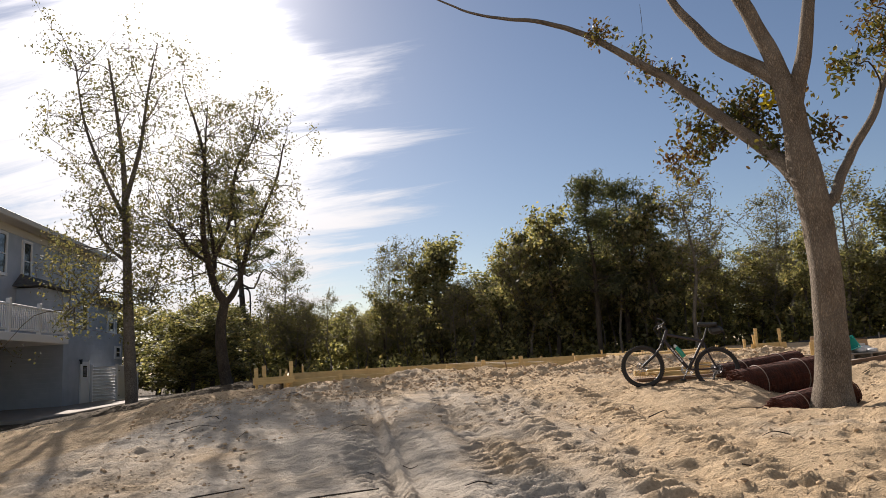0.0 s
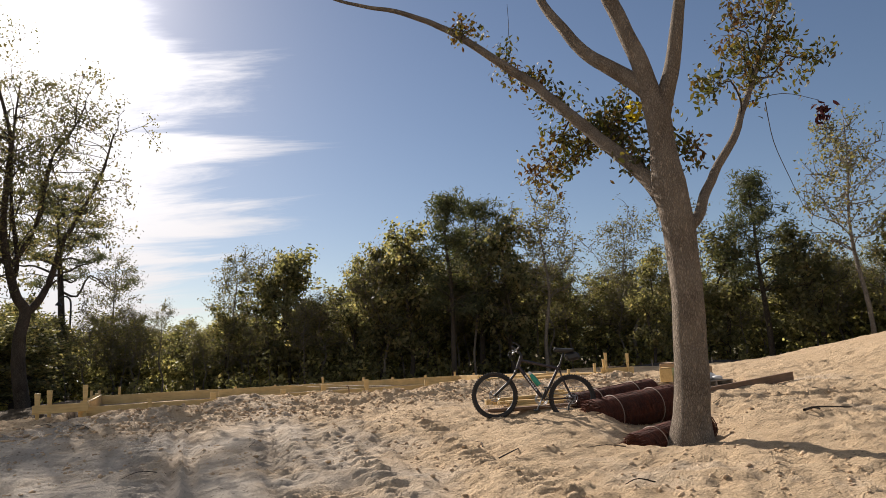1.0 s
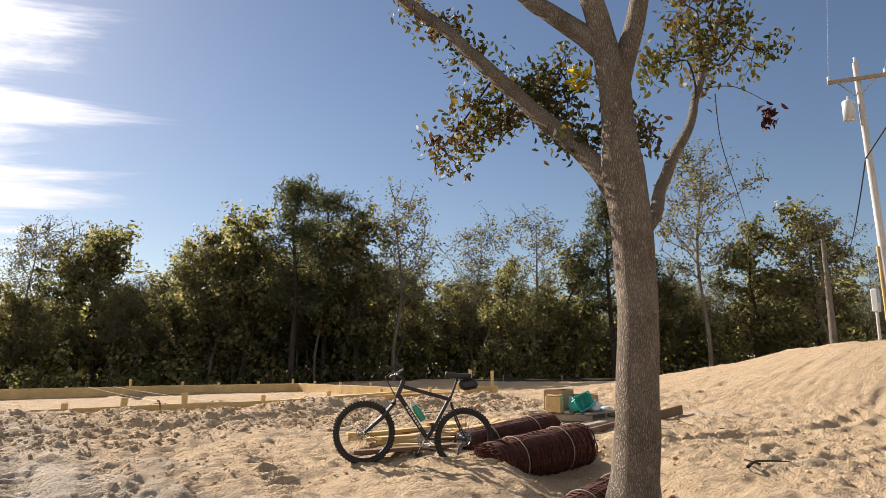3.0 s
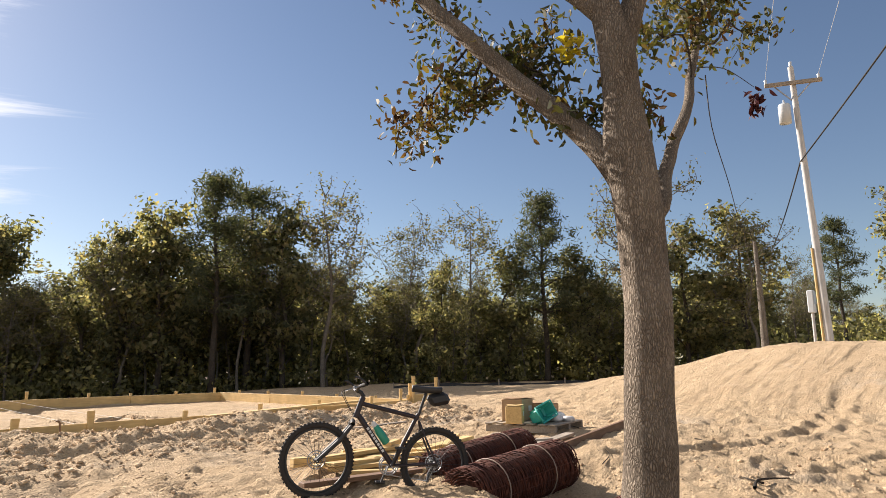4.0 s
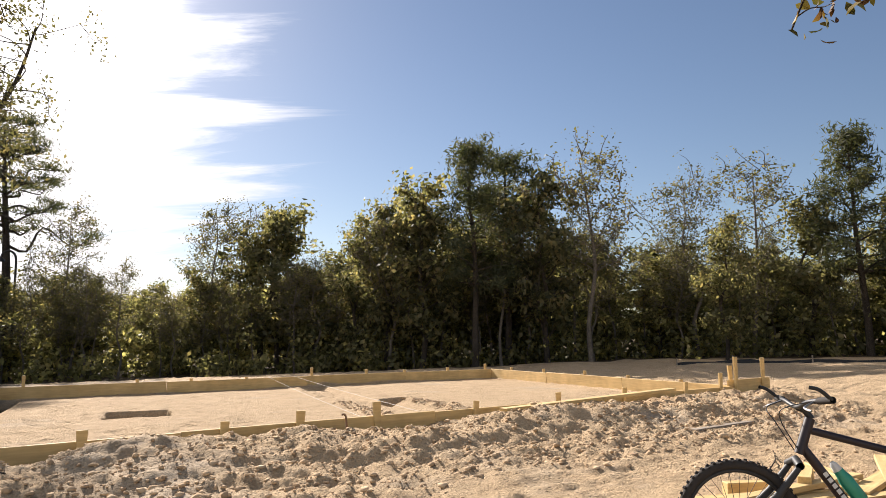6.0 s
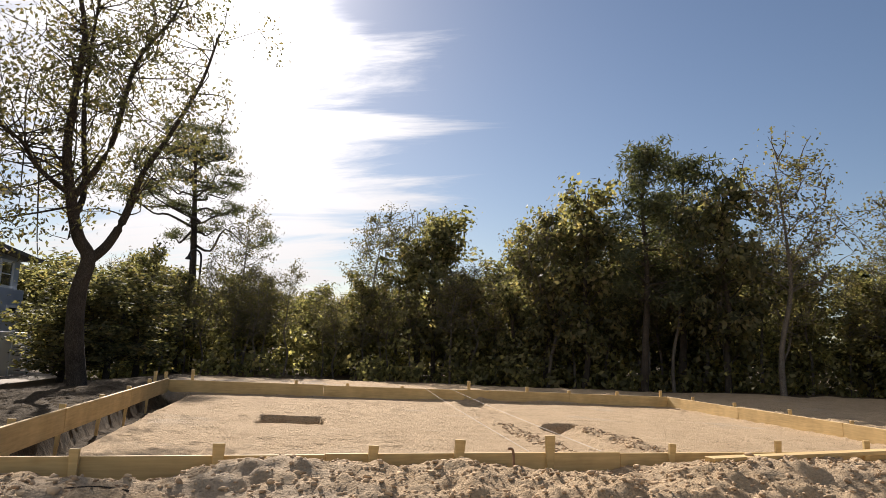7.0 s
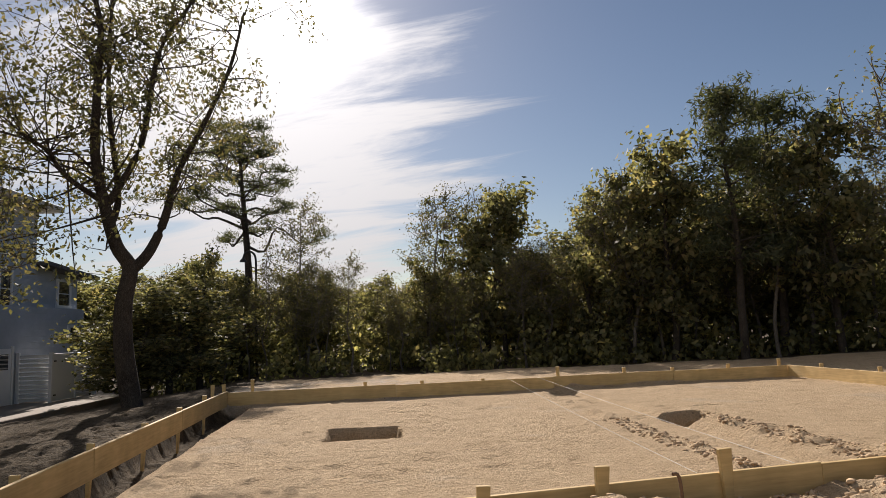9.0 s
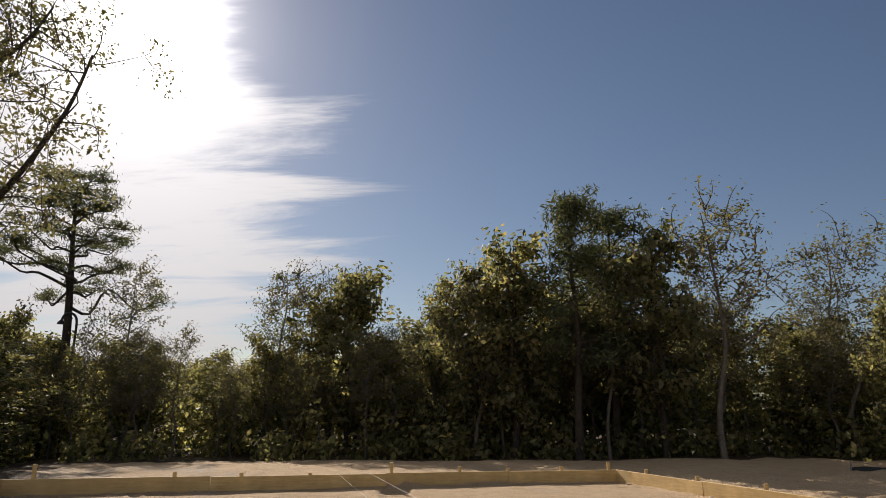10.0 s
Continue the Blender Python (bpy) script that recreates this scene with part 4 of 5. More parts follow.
    for key, cs in clumps.items():
        for cen in cs:
            cen = Vector(cen) + (Vector((0.22, -0.18, 0.12)) if key == "a" else Vector())
            line = arc(limbs[3][0] if key == "d" else limbs[0][0], 5)
            i = min(range(len(line)), key=lambda j: (line[j] - cen).length)
            hub = line[max(0, i - int(r.integers(1, 5)))]
            main = wander(r, np.array(hub), np.array(cen), 0.10, 5)
            s.tube([Vector(q) - foot for q in main], taper(len(main), 0.013, 0.006), 5)
            for k in range(5):
                start = np.array(main[int(r.uniform(0.45, 1.0) * (len(main) - 1))])
                e = start + r.normal(0, 0.15, 3)
                tl = wander(r, start, e, 0.08, 4)
                s.tube([Vector(q) - foot for q in tl], taper(len(tl), 0.006, 0.003), 4)
                ends += [e - np.array(foot), (e + start) / 2 - np.array(foot)]
    for line in ([(8.57, 8.74, 3.11), (9.2, 8.7, 3.3), (9.75, 8.62, 3.25)], [(9.0, 8.8, 3.2), (9.05, 8.8, 2.7), (9.2, 8.75, 2.2), (9.35, 8.75, 1.9)], [(6.44, 10.81, 4.26), (6.7, 10.9, 4.7), (6.72, 10.9, 5.2)]):
        s.tube([Vector(q) - foot for q in arc(line, 4)], taper(4 * (len(line) - 1) + 1, 0.006, 0.003), 5)
    tagged(link_mesh("spray", s.mesh("spray"), M_BARK_FAR, root), kind="stuff")
    near_leaves("foliage", r, ends, 0.085, 17, 0.080, M_LEAF_NEAR, root)
    near_leaves("yellow_clump", r, [np.array((7.23, 9.12, 3.0)) - np.array(foot)], 0.05, 26, 0.11, M_LEAF_YELLOW, root, "bright yellow leaf clump", droop=0.5)
    near_leaves("dead_clump", r, [np.array((9.77, 8.61, 3.14)) - np.array(foot), np.array((9.77, 8.61, 3.0)) - np.array(foot)], 0.045, 26, 0.09, M_LEAF_RED, root, "dark red withered leaf clump", droop=1.2)


near_tree()


# ---- formwork ----
def formwork():
    root = thing("concrete_formwork", "new yellow pine boards staked round a levelled sand pad", "formwork")
    T, Hb = 0.040, 0.29
    r = random.Random(3)

    def run(a, b, pieces, z=0.0):
        a, b = Vector((*a, 0)), Vector((*b, 0))
        d = (b - a)
        ang = math.degrees(math.atan2(d.y, d.x))
        for i in range(pieces):
            p, q = a + d * (i / pieces), a + d * ((i + 1) / pieces)
            m = pose((p.x + q.x) / 2, (p.y + q.y) / 2, z - Hb / 2 + r.uniform(-0.01, 0.01), r.uniform(-1.5, 1.5), 0, ang + r.uniform(-0.15, 0.15))
            part("board", boxed(d.length / pieces - 0.006, T, Hb, bevel=0.004), M_LUMBER, root).matrix_basis = m

    n0, n1, f0, f1 = edge_y(PX0, PY0), edge_y(PX1, PY0), edge_y(PX0, PY1), edge_y(PX1, PY1)
    fm = edge_y(7.6, PY1)
    run((PX0, n0), (PX1, n1), 4)
    run((PX0, f0), (7.6, fm), 2)
    run((7.6, fm + 0.04), (PX1, f1), 2)
    run((PX0 - 0.02, n0), (PX0 - 0.02, f0), 3, 0.03)
    run((PX1 + 0.02, n1), (PX1 + 0.02, f1), 3, 0.0)
    part("board", boxed(1.2, T, 0.24), M_LUMBER, root).matrix_basis = pose(PX1 + 0.55, edge_y(PX1 + 0.55, PY0) + 0.02, -0.02, 0, 0, 7)
    part("board", boxed(3.4, 0.14, 0.04), M_LUMBER, root).matrix_basis = pose(9.4, edge_y(9.4, PY0) - 0.42, zat(9.4, edge_y(9.4, PY0) - 0.42) + 0.05, 0, -1, 10)
    part("board", boxed(1.3, 0.09, 0.04), M_LUMBER, root).matrix_basis = pose(3.6, edge_y(3.6, PY0) - 0.10, -0.10, 0, 0, 7)
    stake_mesh = {}

    def stake(x, y, top, w=0.075, lean=0.0):
        key = (w,)
        if key not in stake_mesh:
            bm = bmesh.new()
            box(bm, w, 0.04, 0.9, pose(0, 0, -0.45), 0.004)
            for v in bm.verts:
                if v.co.z < -0.85:
                    v.co.x *= 0.15
            me = bpy.data.meshes.new("stake")
            bm.to_mesh(me)
            bm.free()
            me.materials.append(M_LUMBER)
            stake_mesh[key] = me
        ob = new("stake", stake_mesh[key])
        ob.parent = root
        ob.matrix_basis = pose(x, y, top, r.uniform(-3, 3), lean + r.uniform(-3, 3), r.uniform(-6, 6))

    for x, top, w in ((2.03, 0.06, 0.075), (3.09, 0.10, 0.10), (4.40, 0.08, 0.09), (5.22, 0.13, 0.10), (6.15, 0.17, 0.10), (7.58, 0.09, 0.075), (8.98, 0.12, 0.075), (10.3, 0.12, 0.075), (11.72, 0.13, 0.075), (12.62, 0.24, 0.075)):
        stake(x, edge_y(x, PY0) - 0.05, top, w)
    for x, off, top in ((13.02, -0.07, 0.50), (13.10, 0.12, 0.34), (13.85, -0.04, 0.46)):
        stake(x, edge_y(x, PY0) + off, top, 0.09)
    for x, top in ((1.45, 0.24), (3.67, 0.08), (4.83, 0.05), (6.1, 0.03), (7.72, 0.20), (9.19, 0.11), (10.29, 0.06), (11.59, 0.08), (12.8, 0.14)):
        stake(x, edge_y(x, PY1) + 0.06, top)
    for y, top in ((18.0, 0.06), (19.5, 0.07), (21.2, 0.05), (22.8, 0.07), (24.4, 0.10)):
        stake(PX0 - 0.08, y, top, lean=2)
    stake(0.70, PY1 - 0.1, 0.17)
    stake(0.90, PY1 - 0.05, 0.17)
    # the corner by the drive: three taller stakes and a short cross board
    for x, off, top in ((PX0 - 0.62, -0.12, 0.26), (PX0 - 0.48, 0.22, 0.30), (PX0 + 0.06, -0.08, 0.36)):
        stake(x, n0 + off, top, 0.085)
    part("board", boxed(0.80, T, 0.14), M_LUMBER, root).matrix_basis = pose(PX0 - 0.28, n0 - 0.145, 0.0, 0, 0, 4)
    for y, top in ((18.9, 0.05), (20.4, 0.06), (21.9, 0.10), (23.6, 0.08), (25.2, 0.07)):
        stake(PX1 + 0.10, y, top)
    tube_part("iron_pin", arc([(5.72, PY0 - 0.25, -0.4), (5.71, PY0 - 0.25, 0.02), (5.66, PY0 - 0.25, 0.07)]), 0.012, M_OLDWOOD, root, "bent dark iron pin")


formwork()


def string_line(a, b):
    s = Soup()
    a, b = Vector(a), Vector(b)
    pts = [a + (b - a) * (i / 8) - Vector((0, 0, 0.02 * math.sin(math.pi * i / 8))) for i in range(9)]
    s.tube(pts, 0.002, 5)
    return tagged(link_mesh("string_line", s.mesh("string_line"), M_STRING), "taut white mason's line across the pad", "string", "mason's lines")


string_line((6.62, edge_y(6.62, PY1), 0.01), (5.95, edge_y(5.95, PY0), 0.01))
string_line((7.25, edge_y(7.25, PY1), 0.01), (6.75, edge_y(6.75, PY0), 0.01))


def clods():
    """Crumbled lumps of sand and soil left by digging."""
    r = np.random.default_rng(31)
    base = bmesh.new()
    bmesh.ops.create_icosphere(base, subdivisions=1, radius=1.0)
    bv = np.array([v.co[:] for v in base.verts])
    bf = np.array([[v.index for v in f.verts] for f in base.faces])
    base.free()
    n = 15000
    x, y = r.uniform(-1.5, 13.0, n), r.uniform(4.8, 16.7, n)
    strip = r.uniform(0, 1, n) < 0.42
    y = np.where(strip, r.uniform(14.2, 16.6, n) + 0.128 * (x - 6), y)
    row = r.uniform(0, 1, n) < 0.07
    x, y = np.where(row, np.where(r.uniform(0, 1, n) < 0.6, r.uniform(8.1, 8.6, n), r.uniform(6.9, 7.25, n)), x), np.where(row, r.uniform(17.1, 21.3, n), y)
    s = 0.006 + 0.022 * r.uniform(0, 1, n) ** 3 + np.where(strip | row, 0.016 * r.uniform(0, 1, n) ** 4, 0)
    keep = (vnoise(x * 0.6, y * 0.6, 33) > -0.12) | strip | row
    x, y, s = x[keep], y[keep], s[keep]
    z = height(x, y)
    m = len(x)
    jit = 1 + 0.35 * r.normal(0, 1, (m, len(bv), 1)).clip(-1.4, 1.4)
    v = bv[None] * jit * s[:, None, None] * r.uniform(0.7, 1.3, (m, 1, 3)) * np.array([1.15, 1, 0.7])
    v = v + np.stack([x, y, z + s * 0.1], -1)[:, None]
    f = bf[None] + (np.arange(m) * len(bv))[:, None, None]
    tagged(link_mesh("clods", np_mesh("clods", v.reshape(-1, 3), f.reshape(-1, 3)), M_CLOD, smooth=False), "crumbled lumps of sand and grey soil", "clods", kind="stuff")


clods()


# ---- bicycle ----
def torus_mesh(name, R, r, seg=48, sides=10, knobs=False):
    """A ring in the xz plane; knobs gives it tread blocks."""
    s = Soup()
    pts = [(R * math.cos(2 * math.pi * i / seg), 0, R * math.sin(2 * math.pi * i / seg)) for i in range(seg)]
    s.tube(pts, r, sides, True)
    if knobs:
        for i in range(60):
            t = 2 * math.pi * i / 60
            for off in ((-0.013, 0.013) if i % 2 else (-0.021, 0.0, 0.021)):
                o = len(s.v)
                rr = R + math.sqrt(max(r * r - off * off, 0)) + 0.004
                cx, cz = math.cos(t), math.sin(t)
                for da, dr, dw in ((-1, -1, -1), (1, -1, -1), (1, 1, -1), (-1, 1, -1), (-1, -1, 1), (1, -1, 1), (1, 1, 1), (-1, 1, 1)):
                    rad = rr + dr * 0.004
                    s.v.append(Vector((cx * rad - cz * da * 0.008, off + dw * 0.005, cz * rad + cx * da * 0.008)))
                s.f += [tuple(o + k for k in q) for q in ((0, 1, 2, 3), (4, 7, 6, 5), (0, 4, 5, 1), (1, 5, 6, 2), (2, 6, 7, 3), (3, 7, 4, 0))]
    return s.mesh(name)


def wheel(parent, x, z):
    """One wheel round its hub, in the xz plane."""
    tyre = link_mesh("wheel", torus_mesh("wheel", 0.300, 0.025, knobs=True), M_RUBBER, parent, "knobbly dusty black tyre")
    tyre.matrix_basis = pose(x, 0, z)
    s = Soup()
    ring = [(0.270 * math.cos(2 * math.pi * i / 48), 0, 0.270 * math.sin(2 * math.pi * i / 48)) for i in range(48)]
    s.tube(ring, 0.012, 8, True)
    link_mesh("rim", s.mesh("rim"), M_BLACK, tyre, "black rim")
    s = Soup()
    for i in range(32):
        t = 2 * math.pi * i / 32
        h = t + (0.7 if i % 4 < 2 else -0.7)
        y = 0.028 if i % 2 else -0.028
        s.tube([(0.022 * math.cos(h), y, 0.022 * math.sin(h)), (0.264 * math.cos(t), 0, 0.264 * math.sin(t))], 0.0016, 4)
    link_mesh("spokes", s.mesh("spokes"), M_BLACK, tyre, "thin dark spokes")
    tube_part("hub", [(0, -0.05, 0), (0, -0.03, 0), (0, 0.03, 0), (0, 0.05, 0)], [0.012, 0.024, 0.024, 0.012], M_BLACK, tyre, sides=12)
    s = Soup()
    for rad in (0.055, 0.078):
        s.tube([(rad * math.cos(2 * math.pi * i / 24), -0.036, rad * math.sin(2 * math.pi * i / 24)) for i in range(24)], 0.005, 5, True)
    for i in range(6):
        t = i * math.pi / 3
        s.tube([(0.02 * math.cos(t), -0.036, 0.02 * math.sin(t)), (0.078 * math.cos(t + 0.4), -0.036, 0.078 * math.sin(t + 0.4))], 0.004, 4)
    link_mesh("brake_disc", s.mesh("brake_disc"), M_STEEL, tyre)
    return tyre


def bicycle():
    """Local axes: x from the rear hub to the front one, z up, y to the rider's left."""
    hub_r, hub_f = Vector((7.29, 11.15, -0.16)), Vector((6.37, 11.66, -0.08))
    d = hub_f - hub_r
    root = thing("mountain_bike", "dark plum mountain bike standing on sand", "bicycle")
    root.matrix_basis = pose(hub_r.x, hub_r.y, hub_r.z - 0.327, 0, 0, math.degrees(math.atan2(d.y, d.x))) @ pose(0, 0, 0, 4, -4.4, 0)
    W_, Z = 1.08, 0.327
    wheel(root, 0, Z)
    wheel(root, W_, Z)
    bb, seat_c, head_t, head_b = Vector((0.40, 0, 0.30)), Vector((0.18, 0, 0.76)), Vector((0.715, 0, 0.86)), Vector((0.755, 0, 0.745))
    main_tube = tube_part("frame", [bb, bb + (head_b - bb) * 0.5, head_b], [0.024, 0.026, 0.024], M_FRAME, root, "dark plum painted frame", 12)
    tube_part("top_tube", [seat_c + Vector((0.01, 0, -0.03)), head_t + Vector((0.0, 0, -0.03))], 0.020, M_FRAME, main_tube, sides=12)
    tube_part("seat_tube", [bb, seat_c], 0.019, M_FRAME, main_tube, sides=12)
    tube_part("head_tube", [head_b + Vector((0.012, 0, -0.04)), head_t + Vector((-0.008, 0, 0.03))], 0.026, M_FRAME, main_tube, sides=12)
    for y in (-1, 1):
        tube_part("seat_stay", arc([seat_c + Vector((-0.01, y * 0.015, -0.06)), (0.12, y * 0.05, 0.57), (0.0, y * 0.062, Z)]), 0.009, M_FRAME, main_tube)
        tube_part("chain_stay", arc([bb + Vector((-0.02, y * 0.03, 0)), (0.2, y * 0.055, 0.31), (0.0, y * 0.062, Z)]), 0.010, M_FRAME, main_tube)
    tube_part("seat_post", [seat_c + Vector((0.01, 0, -0.05)), seat_c + Vector((-0.072, 0, 0.215))], 0.014, M_BLACK, root)
    # saddle: a swept wedge, nose forwards
    bm = bmesh.new()
    rows = []
    for i in range(9):
        t = i / 8
        x = 0.03 + 0.27 * t
        w = 0.072 * (1 - t) ** 1.2 + 0.020
        top = 0.018 * (1 - t) * (1 - t) + 0.012 * t
        rows.append([bm.verts.new((x, w * math.cos(a), top + 0.022 * math.sin(a) - (0.02 if math.sin(a) < 0 else 0))) for a in [2 * math.pi * k / 10 for k in range(10)]])
    for p, q in zip(rows, rows[1:]):
        for k in range(10):
            bm.faces.new((p[k], p[(k + 1) % 10], q[(k + 1) % 10], q[k]))
    bm.faces.new(rows[0][::-1])
    bm.faces.new(rows[-1])
    part("saddle", bm, M_BLACK, root, "worn black saddle", True).matrix_basis = pose(-0.05, 0, 0.980, 0, -2, 0)
    bm = bmesh.new()
    box(bm, 0.20, 0.11, 0.12, Matrix(), 0.034)
    for v in bm.verts:
        v.co.x += 0.25 * v.co.z
    part("saddle_bag", bm, M_BLACK, root, "black saddle bag").matrix_basis = pose(-0.01, 0, 0.905, 0, 14, 0)
    # fork, bar, stem
    for y in (-1, 1):
        tube_part("fork_leg", [(0.80, y * 0.062, 0.635), (0.90, y * 0.062, 0.50), (W_, y * 0.062, Z)], [0.016, 0.021, 0.017], M_BLACK, root, "black suspension fork leg", 10)
    tube_part("fork_crown", [(0.797, -0.075, 0.645), (0.787, 0, 0.675), (0.797, 0.075, 0.645)], 0.022, M_BLACK, root, sides=10)
    tube_part("stem", [(0.70, 0, 0.89), (0.73, 0, 0.93), (0.77, 0, 0.945)], 0.018, M_BLACK, root)
    bar = tube_part("handlebar", arc([(0.740, -0.31, 0.99), (0.770, -0.14, 0.975), (0.770, 0, 0.945), (0.770, 0.14, 0.975), (0.740, 0.31, 0.99)]), 0.013, M_BLACK, root)
    for y in (-1, 1):
        tube_part("grip", [(0.755, y * 0.21, 0.982), (0.740, y * 0.325, 0.991)], 0.018, M_RUBBER, bar)
        tube_part("brake_lever", arc([(0.770, y * 0.19, 0.975), (0.830, y * 0.22, 0.945), (0.830, y * 0.29, 0.93)]), 0.006, M_STEEL, bar)
        tube_part("cable", arc([(0.780, y * 0.16, 0.975), (0.890, y * 0.10, 0.93), (0.870, y * 0.04, 0.86), (0.780, y * 0.03, 0.72)]), 0.003, M_CABLE, bar)
        tube_part("bar_end", arc([(0.740, y * 0.315, 0.991), (0.800, y * 0.32, 1.035), (0.845, y * 0.31, 1.045)]), 0.010, M_BLACK, bar)
    # cranks and gears
    ring = Soup()
    for rad in (0.07, 0.088):
        ring.tube([(0.42 + rad * math.cos(2 * math.pi * i / 28), -0.05, 0.30 + rad * math.sin(2 * math.pi * i / 28)) for i in range(28)], 0.006, 5, True)
    for i in range(5):
        t = i * 1.257
        ring.tube([(0.42, -0.05, 0.30), (0.42 + 0.088 * math.cos(t), -0.05, 0.30 + 0.088 * math.sin(t))], 0.007, 5)
    link_mesh("chainring", ring.mesh("chainring"), M_STEEL, root)
    for y, s_ in ((-0.065, 1), (0.065, -1)):
        crank = tube_part("crank_arm", [(0.42, y, 0.30), (0.42 + s_ * 0.06, y, 0.30 - s_ * 0.155)], [0.014, 0.010], M_BLACK, root)
        part("pedal", boxed(0.09, 0.085, 0.025, bevel=0.006), M_BLACK, crank).matrix_basis = pose(0.42 + s_ * 0.06, y * 1.9, 0.30 - s_ * 0.155)
    s = Soup()
    for rad in (0.03, 0.042, 0.052):
        s.tube([(rad * math.cos(2 * math.pi * i / 20), -0.045 + rad * 0.2, Z + rad * math.sin(2 * math.pi * i / 20)) for i in range(20)], 0.004, 4, True)
    link_mesh("cassette", s.mesh("cassette"), M_STEEL, root)
    tube_part("chain", [(0.42, -0.05, 0.388), (0, -0.045, Z + 0.045), (-0.04, -0.045, Z), (-0.01, -0.05, Z - 0.05), (0.05, -0.05, Z - 0.16), (0.42, -0.05, 0.212), (0.505, -0.05, 0.30)], 0.005, M_STEEL, root, sides=5, closed=True)
    tube_part("derailleur", [(0.0, -0.06, Z - 0.03), (0.04, -0.06, Z - 0.10), (0.05, -0.05, Z - 0.17)], 0.014, M_BLACK, root)
    # bottle on the down tube
    ax = (head_b - bb).normalized()
    base = bb + ax * 0.17 + Vector((-0.62 * 0.075, 0, 0.78 * 0.075))
    tube_part("bottle", [base, base + ax * 0.01, base + ax * 0.13, base + ax * 0.16, base + ax * 0.185], [0.03, 0.037, 0.037, 0.028, 0.026], M_BOTTLE, root, "green drink bottle", 14)
    tube_part("bottle_cap", [base + ax * 0.185, base + ax * 0.22, base + ax * 0.235], [0.024, 0.02, 0.008], M_DECAL, root, sides=12)
    for y in (-1, 1):
        for k in range(8):
            q = bb + ax * (0.16 + 0.034 * k) + Vector((0, y * 0.0275, 0))
            m = Matrix.Translation(q) @ Vector((1, 0, 0)).rotation_difference(ax).to_matrix().to_4x4()
            part("decal_bar", boxed(0.024, 0.002, 0.022, bevel=0), M_DECAL, main_tube).matrix_basis = m
    return root


bicycle()


# ---- rolls of wire mesh ----
def wire_roll(a, b, R, seed, label):
    """A roll of rusty welded wire lying from a to b: turns of wire, crossed by long wires, and ties."""
    a, b = Vector(a), Vector(b)
    r = random.Random(seed)
    root = thing("wire_mesh_roll", label, "wire roll", "rolls of wire mesh")
    root.matrix_basis = Matrix.Translation(a) @ Vector((1, 0, 0)).rotation_difference((b - a).normalized()).to_matrix().to_4x4()
    Ln = (b - a).length
    n = int(Ln / 0.012)
    s = Soup()
    for i in range(n):
        x = Ln * (i + r.uniform(-0.3, 0.3)) / n
        for layer in range(3):
            rad = R * (1.0 - 0.085 * layer) * (1 + r.uniform(-0.05, 0.04))
            ph = r.uniform(0, 6.28)
            pts = []
            for k in range(15):
                t = ph + 6.4 * k / 14
                pts.append((x + r.uniform(-0.008, 0.008) + 0.012 * math.sin(t * 2 + ph), rad * math.cos(t) * 1.06, rad * math.sin(t) * (1 + 0.03 * math.sin(3 * t))))
            s.tube(pts, 0.0062, 3)
    for x in (-0.01, Ln + 0.01):
        for k in range(9):
            rad = R * (0.98 - 0.10 * k)
            s.tube([(x + r.uniform(-0.02, 0.02), rad * math.cos(t) * 1.06, rad * math.sin(t)) for t in [2 * math.pi * j / 20 for j in range(20)]], 0.006, 4, True)
    tagged(link_mesh("coil", s.mesh("coil"), M_RUST, root), kind="stuff")
    s = Soup()
    for k in range(46):
        t = 2 * math.pi * k / 46 + r.uniform(-0.04, 0.04)
        rad = R * (1.0 - 0.085 * (k % 3)) * 1.0
        pts = [(-0.05 - r.uniform(0, 0.06), rad * math.cos(t) * 1.06, rad * math.sin(t))] + [(Ln * j / 6, rad * math.cos(t + r.uniform(-0.02, 0.02)) * 1.06, rad * math.sin(t)) for j in range(1, 6)] + [(Ln + r.uniform(0, 0.06), rad * math.cos(t) * 1.06, rad * math.sin(t))]
        s.tube(pts, 0.0055, 3)
    tagged(link_mesh("lattice", s.mesh("lattice"), M_RUST, root), kind="stuff")
    core = [(0.0, 0, 0), (0.01, 0, 0)] + [(Ln * i / 8, 0, 0) for i in range(1, 8)] + [(Ln - 0.01, 0, 0), (Ln, 0, 0)]
    tube_part("core", core, [R * 0.02] + [R * 0.66] * 9 + [R * 0.02], M_RUST, root, "dense rusty inner layers", 20)
    for x in (0.22, 0.72):
        pts = [(x * Ln + 0.02 * math.sin(t), (R + 0.012) * math.cos(t) * 1.06, (R + 0.012) * math.sin(t)) for t in [2 * math.pi * k / 24 for k in range(24)]]
        tube_part("tie_wire", pts, 0.006, M_TIE, root, "pale tie wire", 5, True)
    return root


def lying(x, y, R, sink=0.03):
    return (x, y, float(land(np.array([x]), np.array([y]))[0]) + R - sink)


wire_roll((7.48, 10.92, -0.44), (8.90, 10.90, -0.31), 0.25, 1, "roll of rusty red wire mesh lying on sand")
wire_roll((7.62, 11.46, -0.33), (9.00, 11.46, -0.20), 0.22, 2, "roll of rusty red wire mesh behind the bicycle")
wire_roll((6.92, 9.40, -0.67), (8.10, 9.58, -0.53), 0.19, 3, "rusty wire mesh roll in the hollow behind the tree")


# ---- lumber, pallet and clutter ----
def plank(x, y, L, w, h, turn, mat, label, lift=0.0, tilt=0.0, group="loose planks", z=None):
    ob = part("plank", boxed(L, w, h, bevel=0.004), mat)
    ob.matrix_basis = pose(x, y, (zat(x, y) if z is None else z) + h / 2 + lift, 0, tilt, turn)
    return tagged(ob, label, "plank", group)


